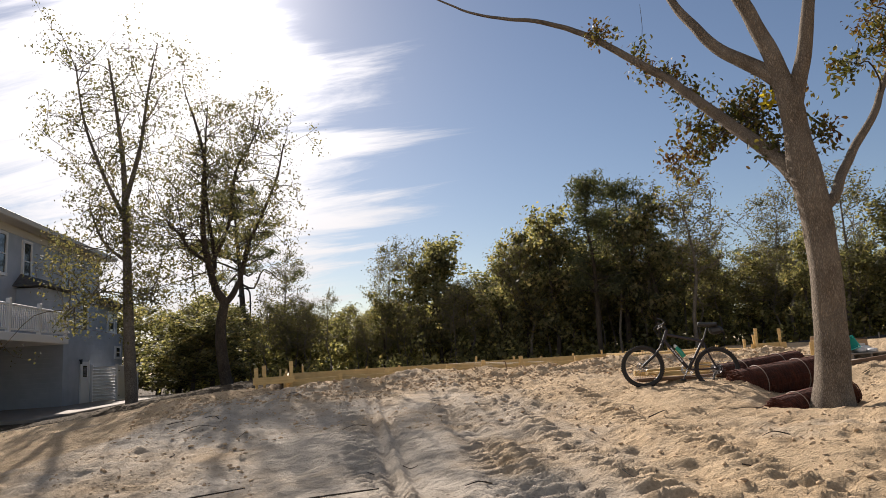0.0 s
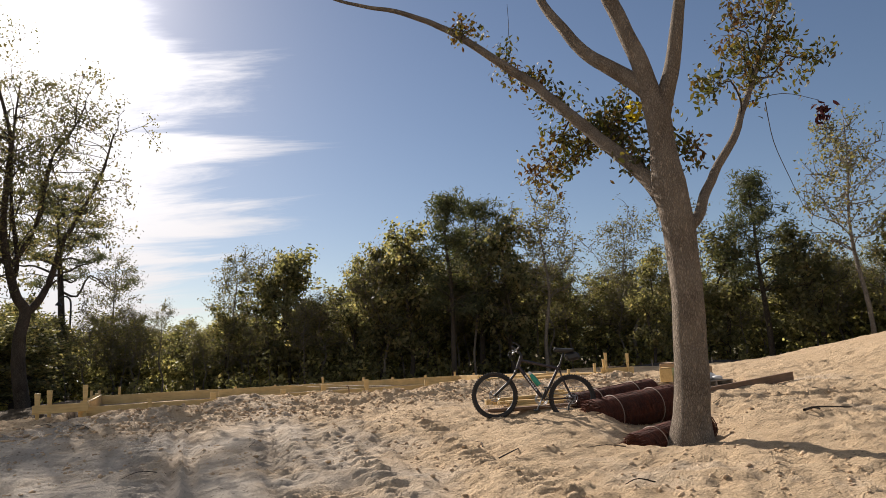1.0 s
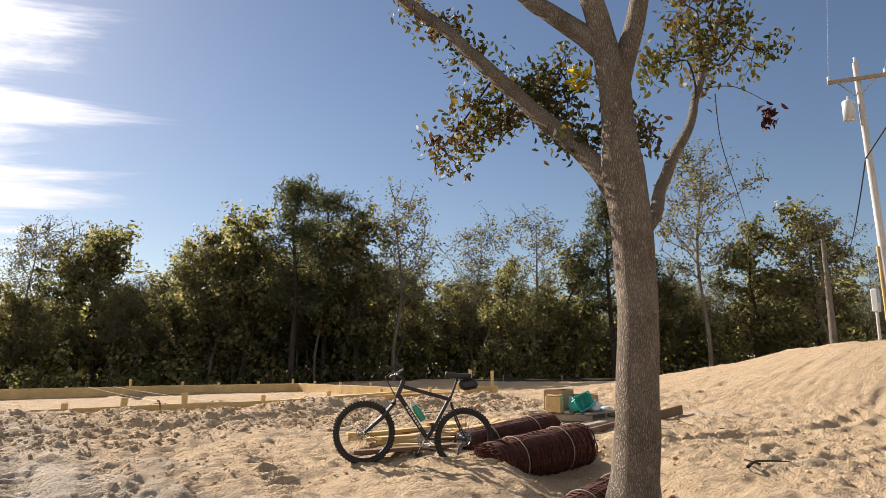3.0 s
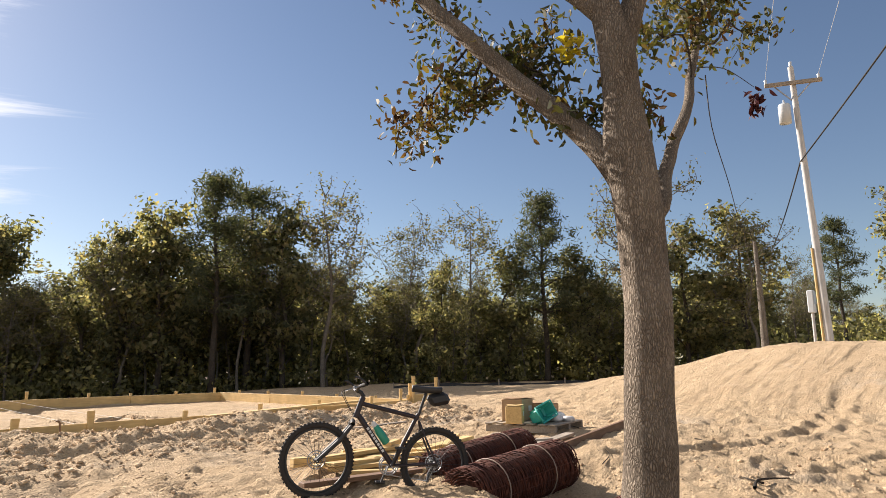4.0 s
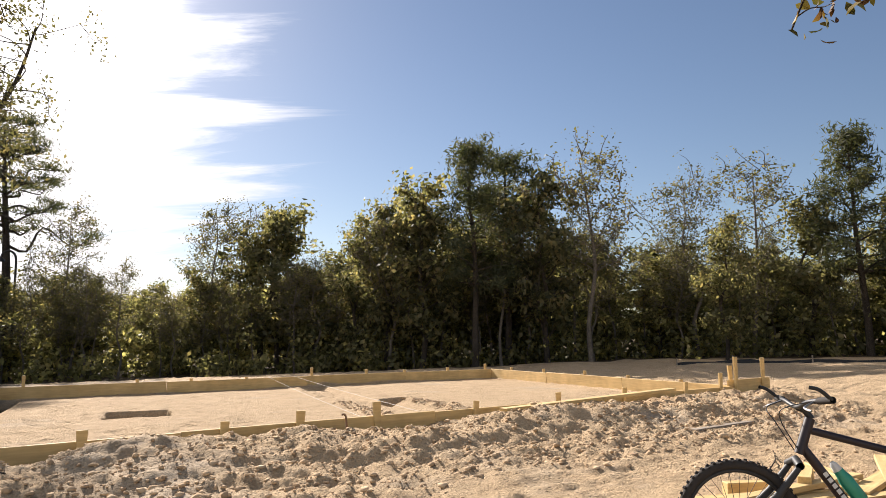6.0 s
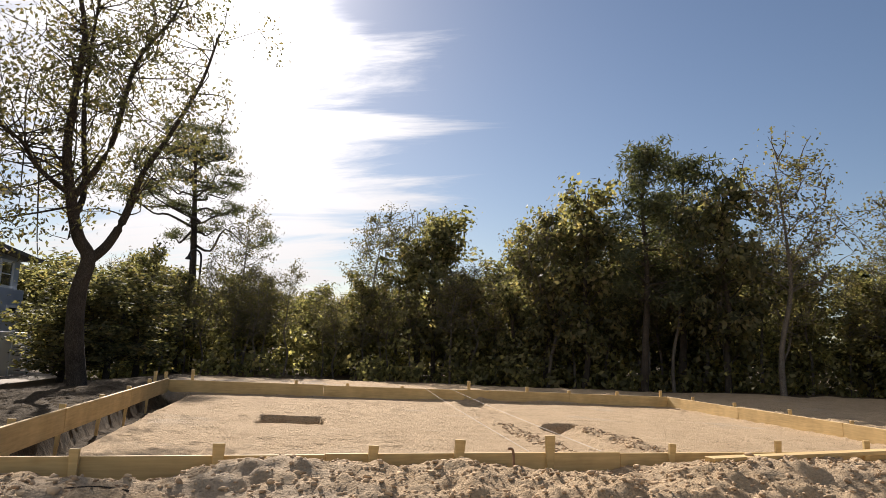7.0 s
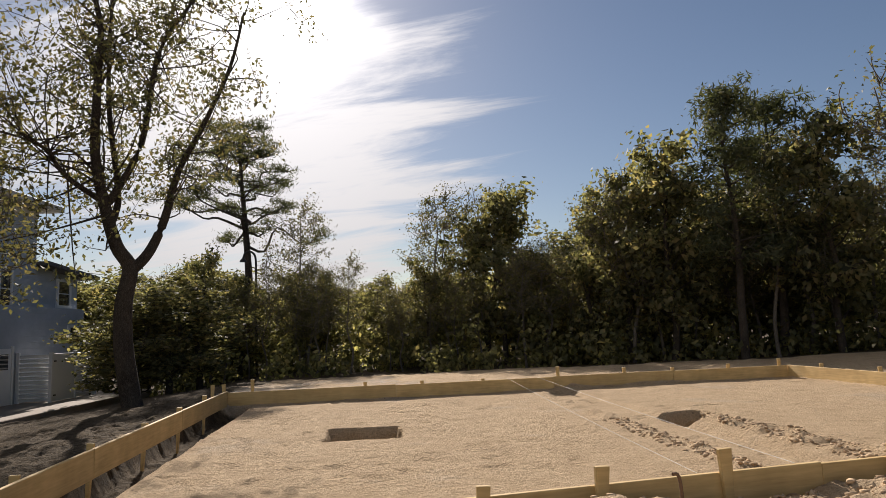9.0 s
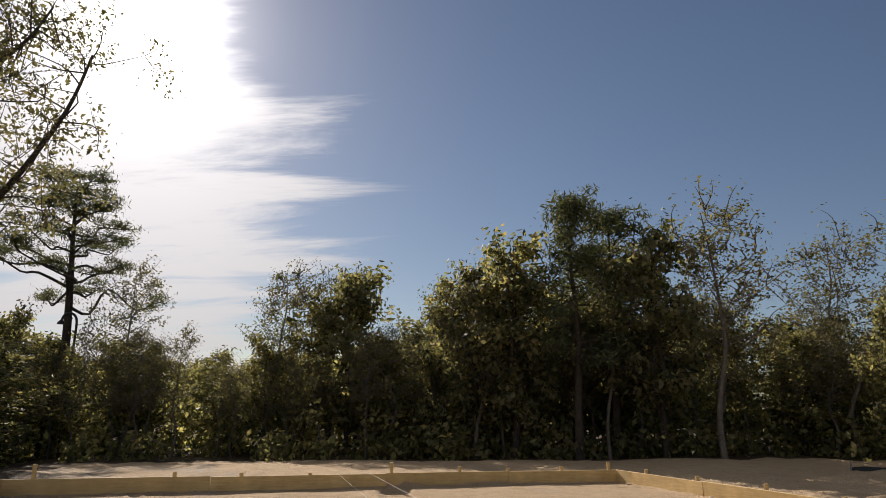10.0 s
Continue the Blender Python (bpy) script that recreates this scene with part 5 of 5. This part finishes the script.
NEW = "new yellow pine plank lying in a loose pile"
for args in ((7.75, 12.2, 2.6, 0.14, 0.04, 4, 0.02), (8.1, 12.38, 2.2, 0.14, 0.04, 10, 0.07), (7.3, 12.12, 1.9, 0.09, 0.04, -6, 0.06), (7.2, 12.35, 1.6, 0.09, 0.04, 2, 0.10), (8.35, 12.4, 1.5, 0.14, 0.04, 20, 0.11), (7.0, 12.0, 1.1, 0.09, 0.04, -14, 0.02), (6.95, 12.45, 1.3, 0.09, 0.09, -8, 0.02), (8.6, 12.55, 1.1, 0.09, 0.04, 36, 0.15), (6.85, 11.75, 0.8, 0.09, 0.04, -38, 0.03), (8.0, 12.6, 0.7, 0.09, 0.04, 60, 0.13), (7.6, 12.5, 0.5, 0.09, 0.09, 35, 0.11), (7.35, 12.75, 0.45, 0.09, 0.09, -20, 0.02)):
    x, y, L, w, h, turn, lift = args
    plank(x + 0.38, y, L, w, h, turn, M_LUMBER, NEW, lift, random.uniform(-2, 2))
plank(7.0, 11.62, 1.5, 0.12, 0.04, -8, M_OLDWOOD, "dark weathered plank beneath the bicycle", 0.0)
plank(6.95, 11.78, 1.2, 0.10, 0.03, 3, M_OLDWOOD, "dark weathered plank beneath the bicycle", 0.01)
plank(11.05, 11.72, 3.9, 0.05, 0.15, 10, M_OLDWOOD, "long dark plank standing on edge in sand", -0.02, -3.0, "edge planks")
plank(10.1, 11.85, 1.8, 0.14, 0.04, 18, M_PALLET, "grey weathered plank lying on sand", 0.0)
plank(9.6, 12.0, 1.0, 0.14, 0.04, -20, M_PALLET, "grey weathered plank lying on sand", 0.03)
plank(10.6, 15.3, 2.2, 0.10, 0.04, 10, M_PALLET, "grey weathered plank lying on sand", 0.0)


def pallet(x, y, turn):
    z = zat(x, y) - 0.02
    root = thing("pallet", "grey wooden pallet half sunk in sand", "pallet", place=(x, y, z), turn=turn)
    for i in range(7):
        part("slat", boxed(1.2, 0.11, 0.022, bevel=0.003), M_PALLET, root).matrix_basis = pose(0, -0.5 + i * 0.166, 0.133 + random.uniform(-0.004, 0.004), 0, random.uniform(-0.8, 0.8), random.uniform(-1.5, 1.5))
    for i in (-1, 0, 1):
        part("runner", boxed(0.05, 1.12, 0.10, bevel=0.003), M_PALLET, root).matrix_basis = pose(i * 0.55, 0, 0.07)
    return z + 0.146


PTOP = pallet(11.37, 13.04, 14)


def teal_bin(x, y, z, turn):
    """An open tub, tipped on its side: floor, and four flared walls with a rolled rim."""
    root = thing("plastic_tub", "open teal plastic tub tipped over on a pallet", "tub")
    root.matrix_basis = pose(x, y, z - 0.02, 64, -10, turn)
    bm = bmesh.new()
    L, w, h = 0.54, 0.24, 0.20
    low = [bm.verts.new((sx * L * 0.42, sy * w * 0.42, 0)) for sx, sy in ((-1, -1), (1, -1), (1, 1), (-1, 1))]
    high = [bm.verts.new((sx * L * 0.5, sy * w * 0.5, h)) for sx, sy in ((-1, -1), (1, -1), (1, 1), (-1, 1))]
    bm.faces.new(low[::-1])
    for k in range(4):
        bm.faces.new((low[k], low[(k + 1) % 4], high[(k + 1) % 4], high[k]))
    bmesh.ops.bevel(bm, geom=[e for e in bm.edges if len(e.link_faces) == 2], offset=0.04, segments=3, affect="EDGES")
    bmesh.ops.solidify(bm, geom=bm.faces[:], thickness=0.008)
    part("tub_body", bm, M_TEAL, root, smooth=False)
    rim = [(-L / 2, -w / 2, h), (L / 2, -w / 2, h), (L / 2, w / 2, h), (-L / 2, w / 2, h)]
    tube_part("rim", rim, 0.014, M_TEAL, root, closed=True)


teal_bin(11.16, 12.86, PTOP + 0.10, 12)


def carton(x, y, z, sx, sy, sz, turn, label, mat=None):
    """A carton with its flaps and a tape strip."""
    root = thing("cardboard_box", label, "box", "cardboard boxes", (x, y, z), turn=turn)
    part("carton", boxed(sx, sy, sz, pose(0, 0, sz / 2), 0.008), mat or M_CARD, root)
    part("flap", boxed(sx * 0.98, sy * 0.48, 0.006, bevel=0), mat or M_CARD, root).matrix_basis = pose(0, sy * 0.25, sz + 0.012, 4, 0, 0)
    part("flap", boxed(sx * 0.98, sy * 0.48, 0.006, bevel=0), mat or M_CARD, root).matrix_basis = pose(0, -sy * 0.25, sz + 0.012, -5, 0, 0)
    part("label", boxed(sx * 0.3, 0.003, sz * 0.25, bevel=0), M_BAG, root).matrix_basis = pose(sx * 0.2, -sy / 2 - 0.004, sz * 0.55)


carton(11.32, 13.34, PTOP, 0.50, 0.34, 0.33, 18, "brown cardboard box on a pallet")
carton(11.80, 13.22, PTOP, 0.42, 0.34, 0.24, -8, "brown cardboard box on a pallet")
carton(10.85, 13.02, PTOP, 0.26, 0.24, 0.25, 30, "yellowish cardboard box at the pallet's edge", M_LUMBER)


def sack(x, y, z, sx, sy, sz, seed, label):
    bm = bmesh.new()
    bmesh.ops.create_icosphere(bm, subdivisions=3, radius=1.0)
    off = Vector((seed * 7.3, 0, 0))
    for v in bm.verts:
        k = 1 + 0.22 * noise.noise(v.co * 2.4 + off) + 0.10 * noise.noise(v.co * 6 + off)
        v.co = Vector((v.co.x * sx * k, v.co.y * sy * k, max(v.co.z * sz * k, -sz * 0.5)))
    ob = part("plastic_bag", bm, M_BAG, None, "", True)
    ob.matrix_basis = pose(x, y, z + sz * 0.5, 0, 0, seed * 40)
    tagged(ob, label, "bag", "plastic bags")


sack(11.50, 12.76, PTOP, 0.15, 0.11, 0.08, 1, "crumpled pale plastic bag on a pallet")
sack(11.76, 12.88, PTOP, 0.13, 0.10, 0.08, 2, "crumpled pale plastic bag on a pallet")
sack(11.68, 12.64, PTOP, 0.10, 0.08, 0.05, 3, "crumpled pale plastic bag on a pallet")


def stick(pts, r0, label="dry dark stick lying on sand"):
    pts = [(x, y, zat(x, y) + 0.012 + up) for x, y, up in pts]
    line = arc(pts, 4)
    ob = link_mesh("stick", Soup().tube(line, taper(len(line), r0, r0 * 0.4), 6).mesh("stick"), M_BARK_FAR)
    tagged(ob, label, "stick", "fallen sticks")


stick([(9.2, 9.0, 0.02), (9.6, 9.1, 0.05), (10.1, 9.0, 0.02)], 0.018)
stick([(9.55, 9.05, 0.04), (9.8, 9.35, 0.02)], 0.012)
stick([(10.1, 7.8, 0.0), (10.9, 8.0, 0.04), (11.6, 7.9, 0.0)], 0.02)
stick([(0.0, 7.0, 0.0), (0.8, 7.6, 0.05), (1.7, 7.7, 0.02)], 0.014)
stick([(-0.9, 7.6, 0.0), (-0.2, 7.9, 0.05), (0.6, 8.5, 0.02)], 0.012)
stick([(-0.6, 6.8, 0.0), (0.2, 6.9, 0.05), (0.7, 7.2, 0.02)], 0.012)
stick([(8.3, 13.2, 0.0), (9.0, 13.6, 0.02), (9.6, 14.1, 0.0)], 0.009)
r_s = random.Random(12)
for _ in range(40):
    x, y, a = r_s.uniform(-1, 12), r_s.uniform(5.5, 16.0), r_s.uniform(0, 6.28)
    if math.hypot(x - 3.2, y - 9) < 1.0:
        continue
    L = r_s.uniform(0.15, 0.5)
    stick([(x, y, 0), (x + 0.5 * L * math.cos(a), y + 0.5 * L * math.sin(a), 0.015), (x + L * math.cos(a + 0.3), y + L * math.sin(a + 0.3), 0)], r_s.uniform(0.004, 0.009), "small dry twig lying on sand")


# ---- utility pole ----
def utility_pole():
    root = thing("utility_pole", "leaning grey wooden utility pole with transformer and crossarm", "utility pole")
    foot, top = Vector((23.8, 12.1, 0.9)), Vector((23.72, 12.35, 9.45))
    tube_part("pole", [foot, foot + (top - foot) * 0.5, top], [0.11, 0.098, 0.08], M_POLE, root, sides=14)
    arm = top - Vector((0, 0, 0.55))
    across = Vector((0.45, -0.89, 0)).normalized()
    m = Matrix.Translation(arm + Vector((-0.12, -0.06, 0))) @ Vector((1, 0, 0)).rotation_difference(across).to_matrix().to_4x4()
    part("crossarm", boxed(1.55, 0.09, 0.11), M_PALLET, root).matrix_basis = m
    for k in (-0.72, 0.72, 0.0):
        p = arm + across * k + Vector((0, 0, 0.06 if k else 0.55))
        tube_part("insulator", [p, p + Vector((0, 0, 0.06)), p + Vector((0, 0, 0.08)), p + Vector((0, 0, 0.16)), p + Vector((0, 0, 0.18))], [0.02, 0.05, 0.035, 0.05, 0.02], M_TRANSF, root, sides=10)
    for k in (-0.5, 0.5):
        tube_part("brace", [arm + across * k, arm - Vector((0, 0, 0.55))], 0.02, M_STEEL, root)
    c = arm + across * -0.30 + Vector((-0.1, -0.05, -0.95))
    can = tube_part("transformer", [c - Vector((0, 0, 0.30)), c - Vector((0, 0, 0.28)), c + Vector((0, 0, 0.26)), c + Vector((0, 0, 0.31)), c + Vector((0, 0, 0.33))], [0.02, 0.17, 0.17, 0.15, 0.02], M_TRANSF, root, "light grey transformer can", 18)
    tube_part("bushing", [c + Vector((0, 0, 0.31)), c + Vector((0, 0, 0.46))], [0.03, 0.02], M_TRANSF, can)
    tube_part("conduit", [foot + Vector((-0.09, 0.14, 0)), foot + Vector((-0.10, 0.19, 3.0))], 0.035, M_LUMBER, root, "yellow cable guard", 8)
    return foot, top, arm, across


PF, PT, ARM, ACR = utility_pole()


def overhead(a, b, sag, r=0.012, label="black overhead cable on poles", mat=None):
    a, b = Vector(a), Vector(b)
    pts = [a + (b - a) * (i / 20) - Vector((0, 0, sag * 4 * (i / 20) * (1 - i / 20))) for i in range(21)]
    tagged(link_mesh("overhead_wire", Soup().tube(pts, r, 5).mesh("overhead_wire"), mat or M_CABLE), label, "cable", "overhead wires")


overhead(PT + Vector((0, 0, -2.95)), (10.0, 4.3, 7.75), 0.1, 0.022)
overhead(PT + Vector((0, 0, -2.95)), (41.2, 19.3, 6.4), 0.3, 0.022)
for k in (-0.72, 0.72):
    overhead(ARM + ACR * k + Vector((0, 0, 0.24)), Vector((-8.0, 0.0, 10.2)) + ACR * k, 0.3, 0.006, "thin pale overhead wire", M_TRANSF)


def meter_post():
    x, y = 23.0, 12.25
    z = zat(x, y)
    root = thing("meter_pedestal", "grey electric meter box on a post", "meter box", place=(x, y, z))
    tube_part("post", [(0, 0, -0.4), (0, 0, 1.0)], 0.04, M_POLE, root)
    part("meter_case", boxed(0.22, 0.16, 0.62, pose(0, 0, 1.15), 0.02), M_TRANSF, root)
    part("meter_door", boxed(0.20, 0.012, 0.34, pose(0, -0.088, 1.25), 0.004), M_STEEL, root)


meter_post()


def street_light():
    root = thing("street_lamp", "dark post lamp with a hooked arm in the trees", "street lamp", place=(-1.2, 43.7, -0.75))
    tube_part("post", [(0, 0, 0), (0, 0, 4.9)], [0.07, 0.05], M_BLACK, root)
    tube_part("arm", arc([(0, 0, 4.8), (-0.03, 0, 5.5), (-0.25, 0, 5.75), (-0.5, 0, 5.65), (-0.58, 0, 5.4)]), 0.05, M_BLACK, root)
    tube_part("lamp_head", [(-0.58, 0, 5.45), (-0.58, 0, 5.35), (-0.58, 0, 5.28)], [0.05, 0.14, 0.16], M_BLACK, root, sides=12)


street_light()


# ---- house ----
def window(parent, y, z, w, h, x):
    """A casing proud of the wall, dark glass set back and a sill; it faces +x."""
    f = part("window", boxed(0.03, w, h, bevel=0), M_GLASS, parent, "dark glass pane in white casing")
    f.matrix_basis = pose(x + 0.02, y, z)
    for sy, sz, yy, zz in ((0.11, h + 0.22, -w / 2 - 0.05, 0), (0.11, h + 0.22, w / 2 + 0.05, 0), (w + 0.2, 0.11, 0, h / 2 + 0.055), (w + 0.28, 0.13, 0, -h / 2 - 0.06)):
        part("casing", boxed(0.09, sy, sz, bevel=0.006), M_WHITE, f).matrix_basis = pose(0.02, yy, zz)
    part("sash_bar", boxed(0.05, w, 0.045, bevel=0.004), M_WHITE, f).matrix_basis = pose(0.01, 0, 0)


def house():
    root = thing("house", "three-storey blue-grey house with white trim and balcony", "house")
    X, Y0, Y1, g, e = -10.1, 18.0, 40.6, -0.75, 6.95
    part("wall", boxed(9.0, Y1 - Y0, e - 2.3, pose(X - 4.5, (Y0 + Y1) / 2, (e + 2.3) / 2), 0), M_SIDING, root)
    part("lower_wall", boxed(9.0, 44.2 - 36.0, 2.96 - g, pose(X - 4.5 + 0.1, (44.2 + 36.0) / 2, (2.96 + g) / 2), 0), M_SIDING, root)
    part("wing_wall", boxed(8.8, 3.55, 1.7, pose(X - 4.6, 42.4, 3.75), 0), M_SIDING, root)
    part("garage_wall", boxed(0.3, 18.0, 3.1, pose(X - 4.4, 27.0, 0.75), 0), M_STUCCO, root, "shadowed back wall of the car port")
    # hipped roof with a deep eave
    bm = bmesh.new()
    x0, x1, y0, y1 = X - 9.7, X + 0.65, Y0 - 0.7, Y1 + 0.65
    low = [bm.verts.new(p) for p in ((x0, y0, e), (x1, y0, e), (x1, y1, e), (x0, y1, e))]
    ridge = [bm.verts.new((X - 4.5, y0 + 4.5, e + 2.1)), bm.verts.new((X - 4.5, y1 - 4.5, e + 2.1))]
    for q in ((low[0], low[1], ridge[0]), (low[1], low[2], ridge[1], ridge[0]), (low[2], low[3], ridge[1]), (low[3], low[0], ridge[0], ridge[1])):
        bm.faces.new(q)
    bm.faces.new(low[::-1])
    part("roof", bm, M_ROOF, root, "dark shingle hip roof")
    part("fascia", boxed(0.06, y1 - y0 + 0.1, 0.22, pose(x1, (y0 + y1) / 2, e - 0.06), 0.01), M_TRIM, root, "cream eave board")
    part("fascia", boxed(x1 - x0, 0.06, 0.22, pose((x0 + x1) / 2, y1, e - 0.06), 0.01), M_TRIM, root, "cream eave board")
    part("soffit", boxed(0.62, y1 - y0, 0.04, pose(X + 0.32, (y0 + y1) / 2, e - 0.16), 0), M_TRIM, root)
    part("frieze", boxed(0.05, Y1 - Y0, 0.3, pose(X + 0.028, (Y0 + Y1) / 2, e - 0.34), 0), M_TRIM, root)
    # lower roof over the wing
    bm = bmesh.new()
    vs = [bm.verts.new(p) for p in ((X + 0.5, 40.6, 4.75), (X + 0.5, 44.8, 4.45), (X - 9.3, 44.8, 4.45), (X - 9.3, 40.6, 4.75), (X + 0.5, 40.6, 4.6), (X + 0.5, 44.8, 4.3), (X - 9.3, 44.8, 4.3), (X - 9.3, 40.6, 4.6))]
    for q in ((0, 1, 2, 3), (7, 6, 5, 4), (0, 4, 5, 1), (1, 5, 6, 2), (2, 6, 7, 3), (3, 7, 4, 0)):
        bm.faces.new([vs[i] for i in q])
    part("wing_roof", bm, M_ROOF, root)
    # porch bay with its own small roof
    part("bay_wall", boxed(1.0, 2.6, 2.0, pose(X + 0.5, 32.9, 3.3), 0), M_SIDING, root)
    bm = bmesh.new()
    vs = [bm.verts.new(p) for p in ((X, 31.2, 4.35), (X + 1.35, 31.2, 4.35), (X + 1.35, 34.6, 4.35), (X, 34.6, 4.35), (X, 31.9, 4.95), (X, 33.9, 4.95))]
    for q in ((0, 1, 4), (1, 2, 5, 4), (2, 3, 5), (3, 2, 1, 0)):
        bm.faces.new([vs[i] for i in q])
    part("bay_roof", bm, M_ROOF, root)
    for y, z, w, h in ((30.2, 5.55, 0.62, 1.5), (32.3, 5.5, 0.62, 1.5), (36.3, 5.45, 0.58, 1.35), (28.3, 3.4, 0.8, 1.7), (29.5, 3.4, 0.8, 1.7), (38.6, 3.55, 0.65, 1.45), (43.0, 3.6, 0.9, 1.0), (43.3, 1.9, 0.7, 0.5), (26.0, 5.55, 0.62, 1.5)):
        window(root, y, z, w, h, X + (0.0 if y < 40 else -0.2) + (0.0 if z > 2.9 else 0.3))
    door = part("door", boxed(0.05, 0.92, 2.05, pose(0, 0, 0), 0.006), M_WHITE, root, "white panelled door")
    door.matrix_basis = pose(X + 0.13, 38.5, g + 1.1)
    part("door_pane", boxed(0.02, 0.5, 0.55, bevel=0), M_GLASS, door).matrix_basis = pose(0.03, 0, 0.55)
    for yy in (-0.52, 0.52):
        part("door_casing", boxed(0.07, 0.1, 2.15, bevel=0.005), M_WHITE, door).matrix_basis = pose(0.02, yy, 0.03)
    tube_part("wall_lamp", [(X + 0.15, 37.75, 1.45), (X + 0.25, 37.75, 1.45), (X + 0.25, 37.75, 1.25)], [0.03, 0.07, 0.05], M_BLACK, root)
    # balcony
    deck = part("balcony_deck", boxed(2.4, 10.5, 0.28, pose(X + 1.2, 25.4, 2.05), 0.02), M_WHITE, root, "white balcony deck")
    part("top_rail", boxed(0.09, 10.4, 0.07, pose(X + 2.3, 25.4, 3.10), 0.01), M_WHITE, deck)
    part("bottom_rail", boxed(0.06, 10.4, 0.06, pose(X + 2.3, 25.4, 2.30), 0.01), M_WHITE, deck)
    part("top_rail", boxed(2.2, 0.09, 0.07, pose(X + 1.2, 30.55, 3.10), 0.01), M_WHITE, deck)
    for y in (20.5, 23.3, 26.1, 28.3, 30.55):
        part("rail_post", boxed(0.13, 0.13, 1.15, pose(X + 2.3, y, 2.72), 0.012), M_WHITE, deck)
    me = bpy.data.meshes.new("baluster")
    bm = boxed(0.035, 0.035, 0.80, bevel=0)
    bm.to_mesh(me)
    bm.free()
    me.materials.append(M_WHITE)
    for i in range(72):
        b = new("baluster", me)
        b.parent = deck
        b.matrix_basis = pose(X + 2.3, 20.6 + i * 0.138, 2.70)
    part("porch_column", boxed(0.25, 0.25, 2.75, pose(X + 2.25, 21.0, 0.6), 0.01), M_WHITE, root)
    part("slab", boxed(5.5, 18, 0.6, pose(X + 0.4, 35.2, g - 0.19), 0.02), M_STUCCO, root, "pale concrete apron")
    root.matrix_basis = HOUSE_AT
    return X, g


HOUSE_AT = pose(-7.44, 38.4, -0.25, 0, 0, -5) @ Matrix.Scale(0.92, 4) @ pose(9.45, -41.2, 0)
HX, HG = house()


def fence_enclosure():
    root = thing("white_fence", "white slatted vinyl enclosure against the house", "fence")
    root.matrix_basis = HOUSE_AT @ pose(HX, 0, HG)
    for y in (39.3, 41.0, 42.6):
        part("post", boxed(0.12, 0.12, 1.95, pose(1.4, y, 0.97), 0.01), M_WHITE, root)
    part("post", boxed(0.12, 0.12, 1.95, pose(0.2, 39.3, 0.97), 0.01), M_WHITE, root)
    gate = part("gate_panel", boxed(0.05, 1.55, 1.75, pose(1.4, 40.15, 1.0), 0.008), M_WHITE, root, "plain white gate panel")
    part("latch", boxed(0.03, 0.10, 0.05, pose(1.44, 40.8, 1.05), 0.004), M_BLACK, gate)
    for z in (0.35, 1.6):
        part("hinge", boxed(0.03, 0.14, 0.05, pose(1.44, 39.5, z), 0.004), M_BLACK, gate)
    for i in range(11):
        part("slat", boxed(0.03, 1.5, 0.12, pose(1.4, 41.8, 0.22 + i * 0.158) @ pose(0, 0, 0, 0, 18, 0), 0.004), M_WHITE, root)
        part("slat", boxed(1.15, 0.03, 0.12, pose(0.8, 39.3, 0.22 + i * 0.158) @ pose(0, 0, 0, 18, 0, 0), 0.004), M_WHITE, root)


fence_enclosure()


def silt_fence():
    """A low black cloth on stakes along the edge of the wood."""
    root = thing("silt_fence", "low black silt cloth along the wood's edge", "fence")
    pts = [(20.0, 26.2), (22.0, 24.2), (24.5, 21.5), (26.0, 18.5)]
    line = arc([(x, y, 0) for x, y in pts], 6)
    v, f = [], []
    for i, p in enumerate(line):
        z = zat(p.x, p.y)
        for off, h in ((0, -0.1), (0.0, 0.09 + 0.04 * math.sin(i * 1.7)), (0.015, 0.09 + 0.04 * math.sin(i * 1.7)), (0.015, -0.1)):
            v.append((p.x + off * 0.5, p.y + off, z + h))
    for i in range(len(line) - 1):
        for k in range(3):
            f.append((4 * i + k, 4 * i + 4 + k, 4 * i + 5 + k, 4 * i + 1 + k))
    link_mesh("cloth", np_mesh("cloth", v, f), M_SILT, root, smooth=False)
    for i in range(0, len(line), 4):
        p = line[i]
        part("stake", boxed(0.04, 0.03, 0.5), M_PALLET, root).matrix_basis = pose(p.x - 0.03, p.y - 0.05, zat(p.x, p.y))


silt_fence()
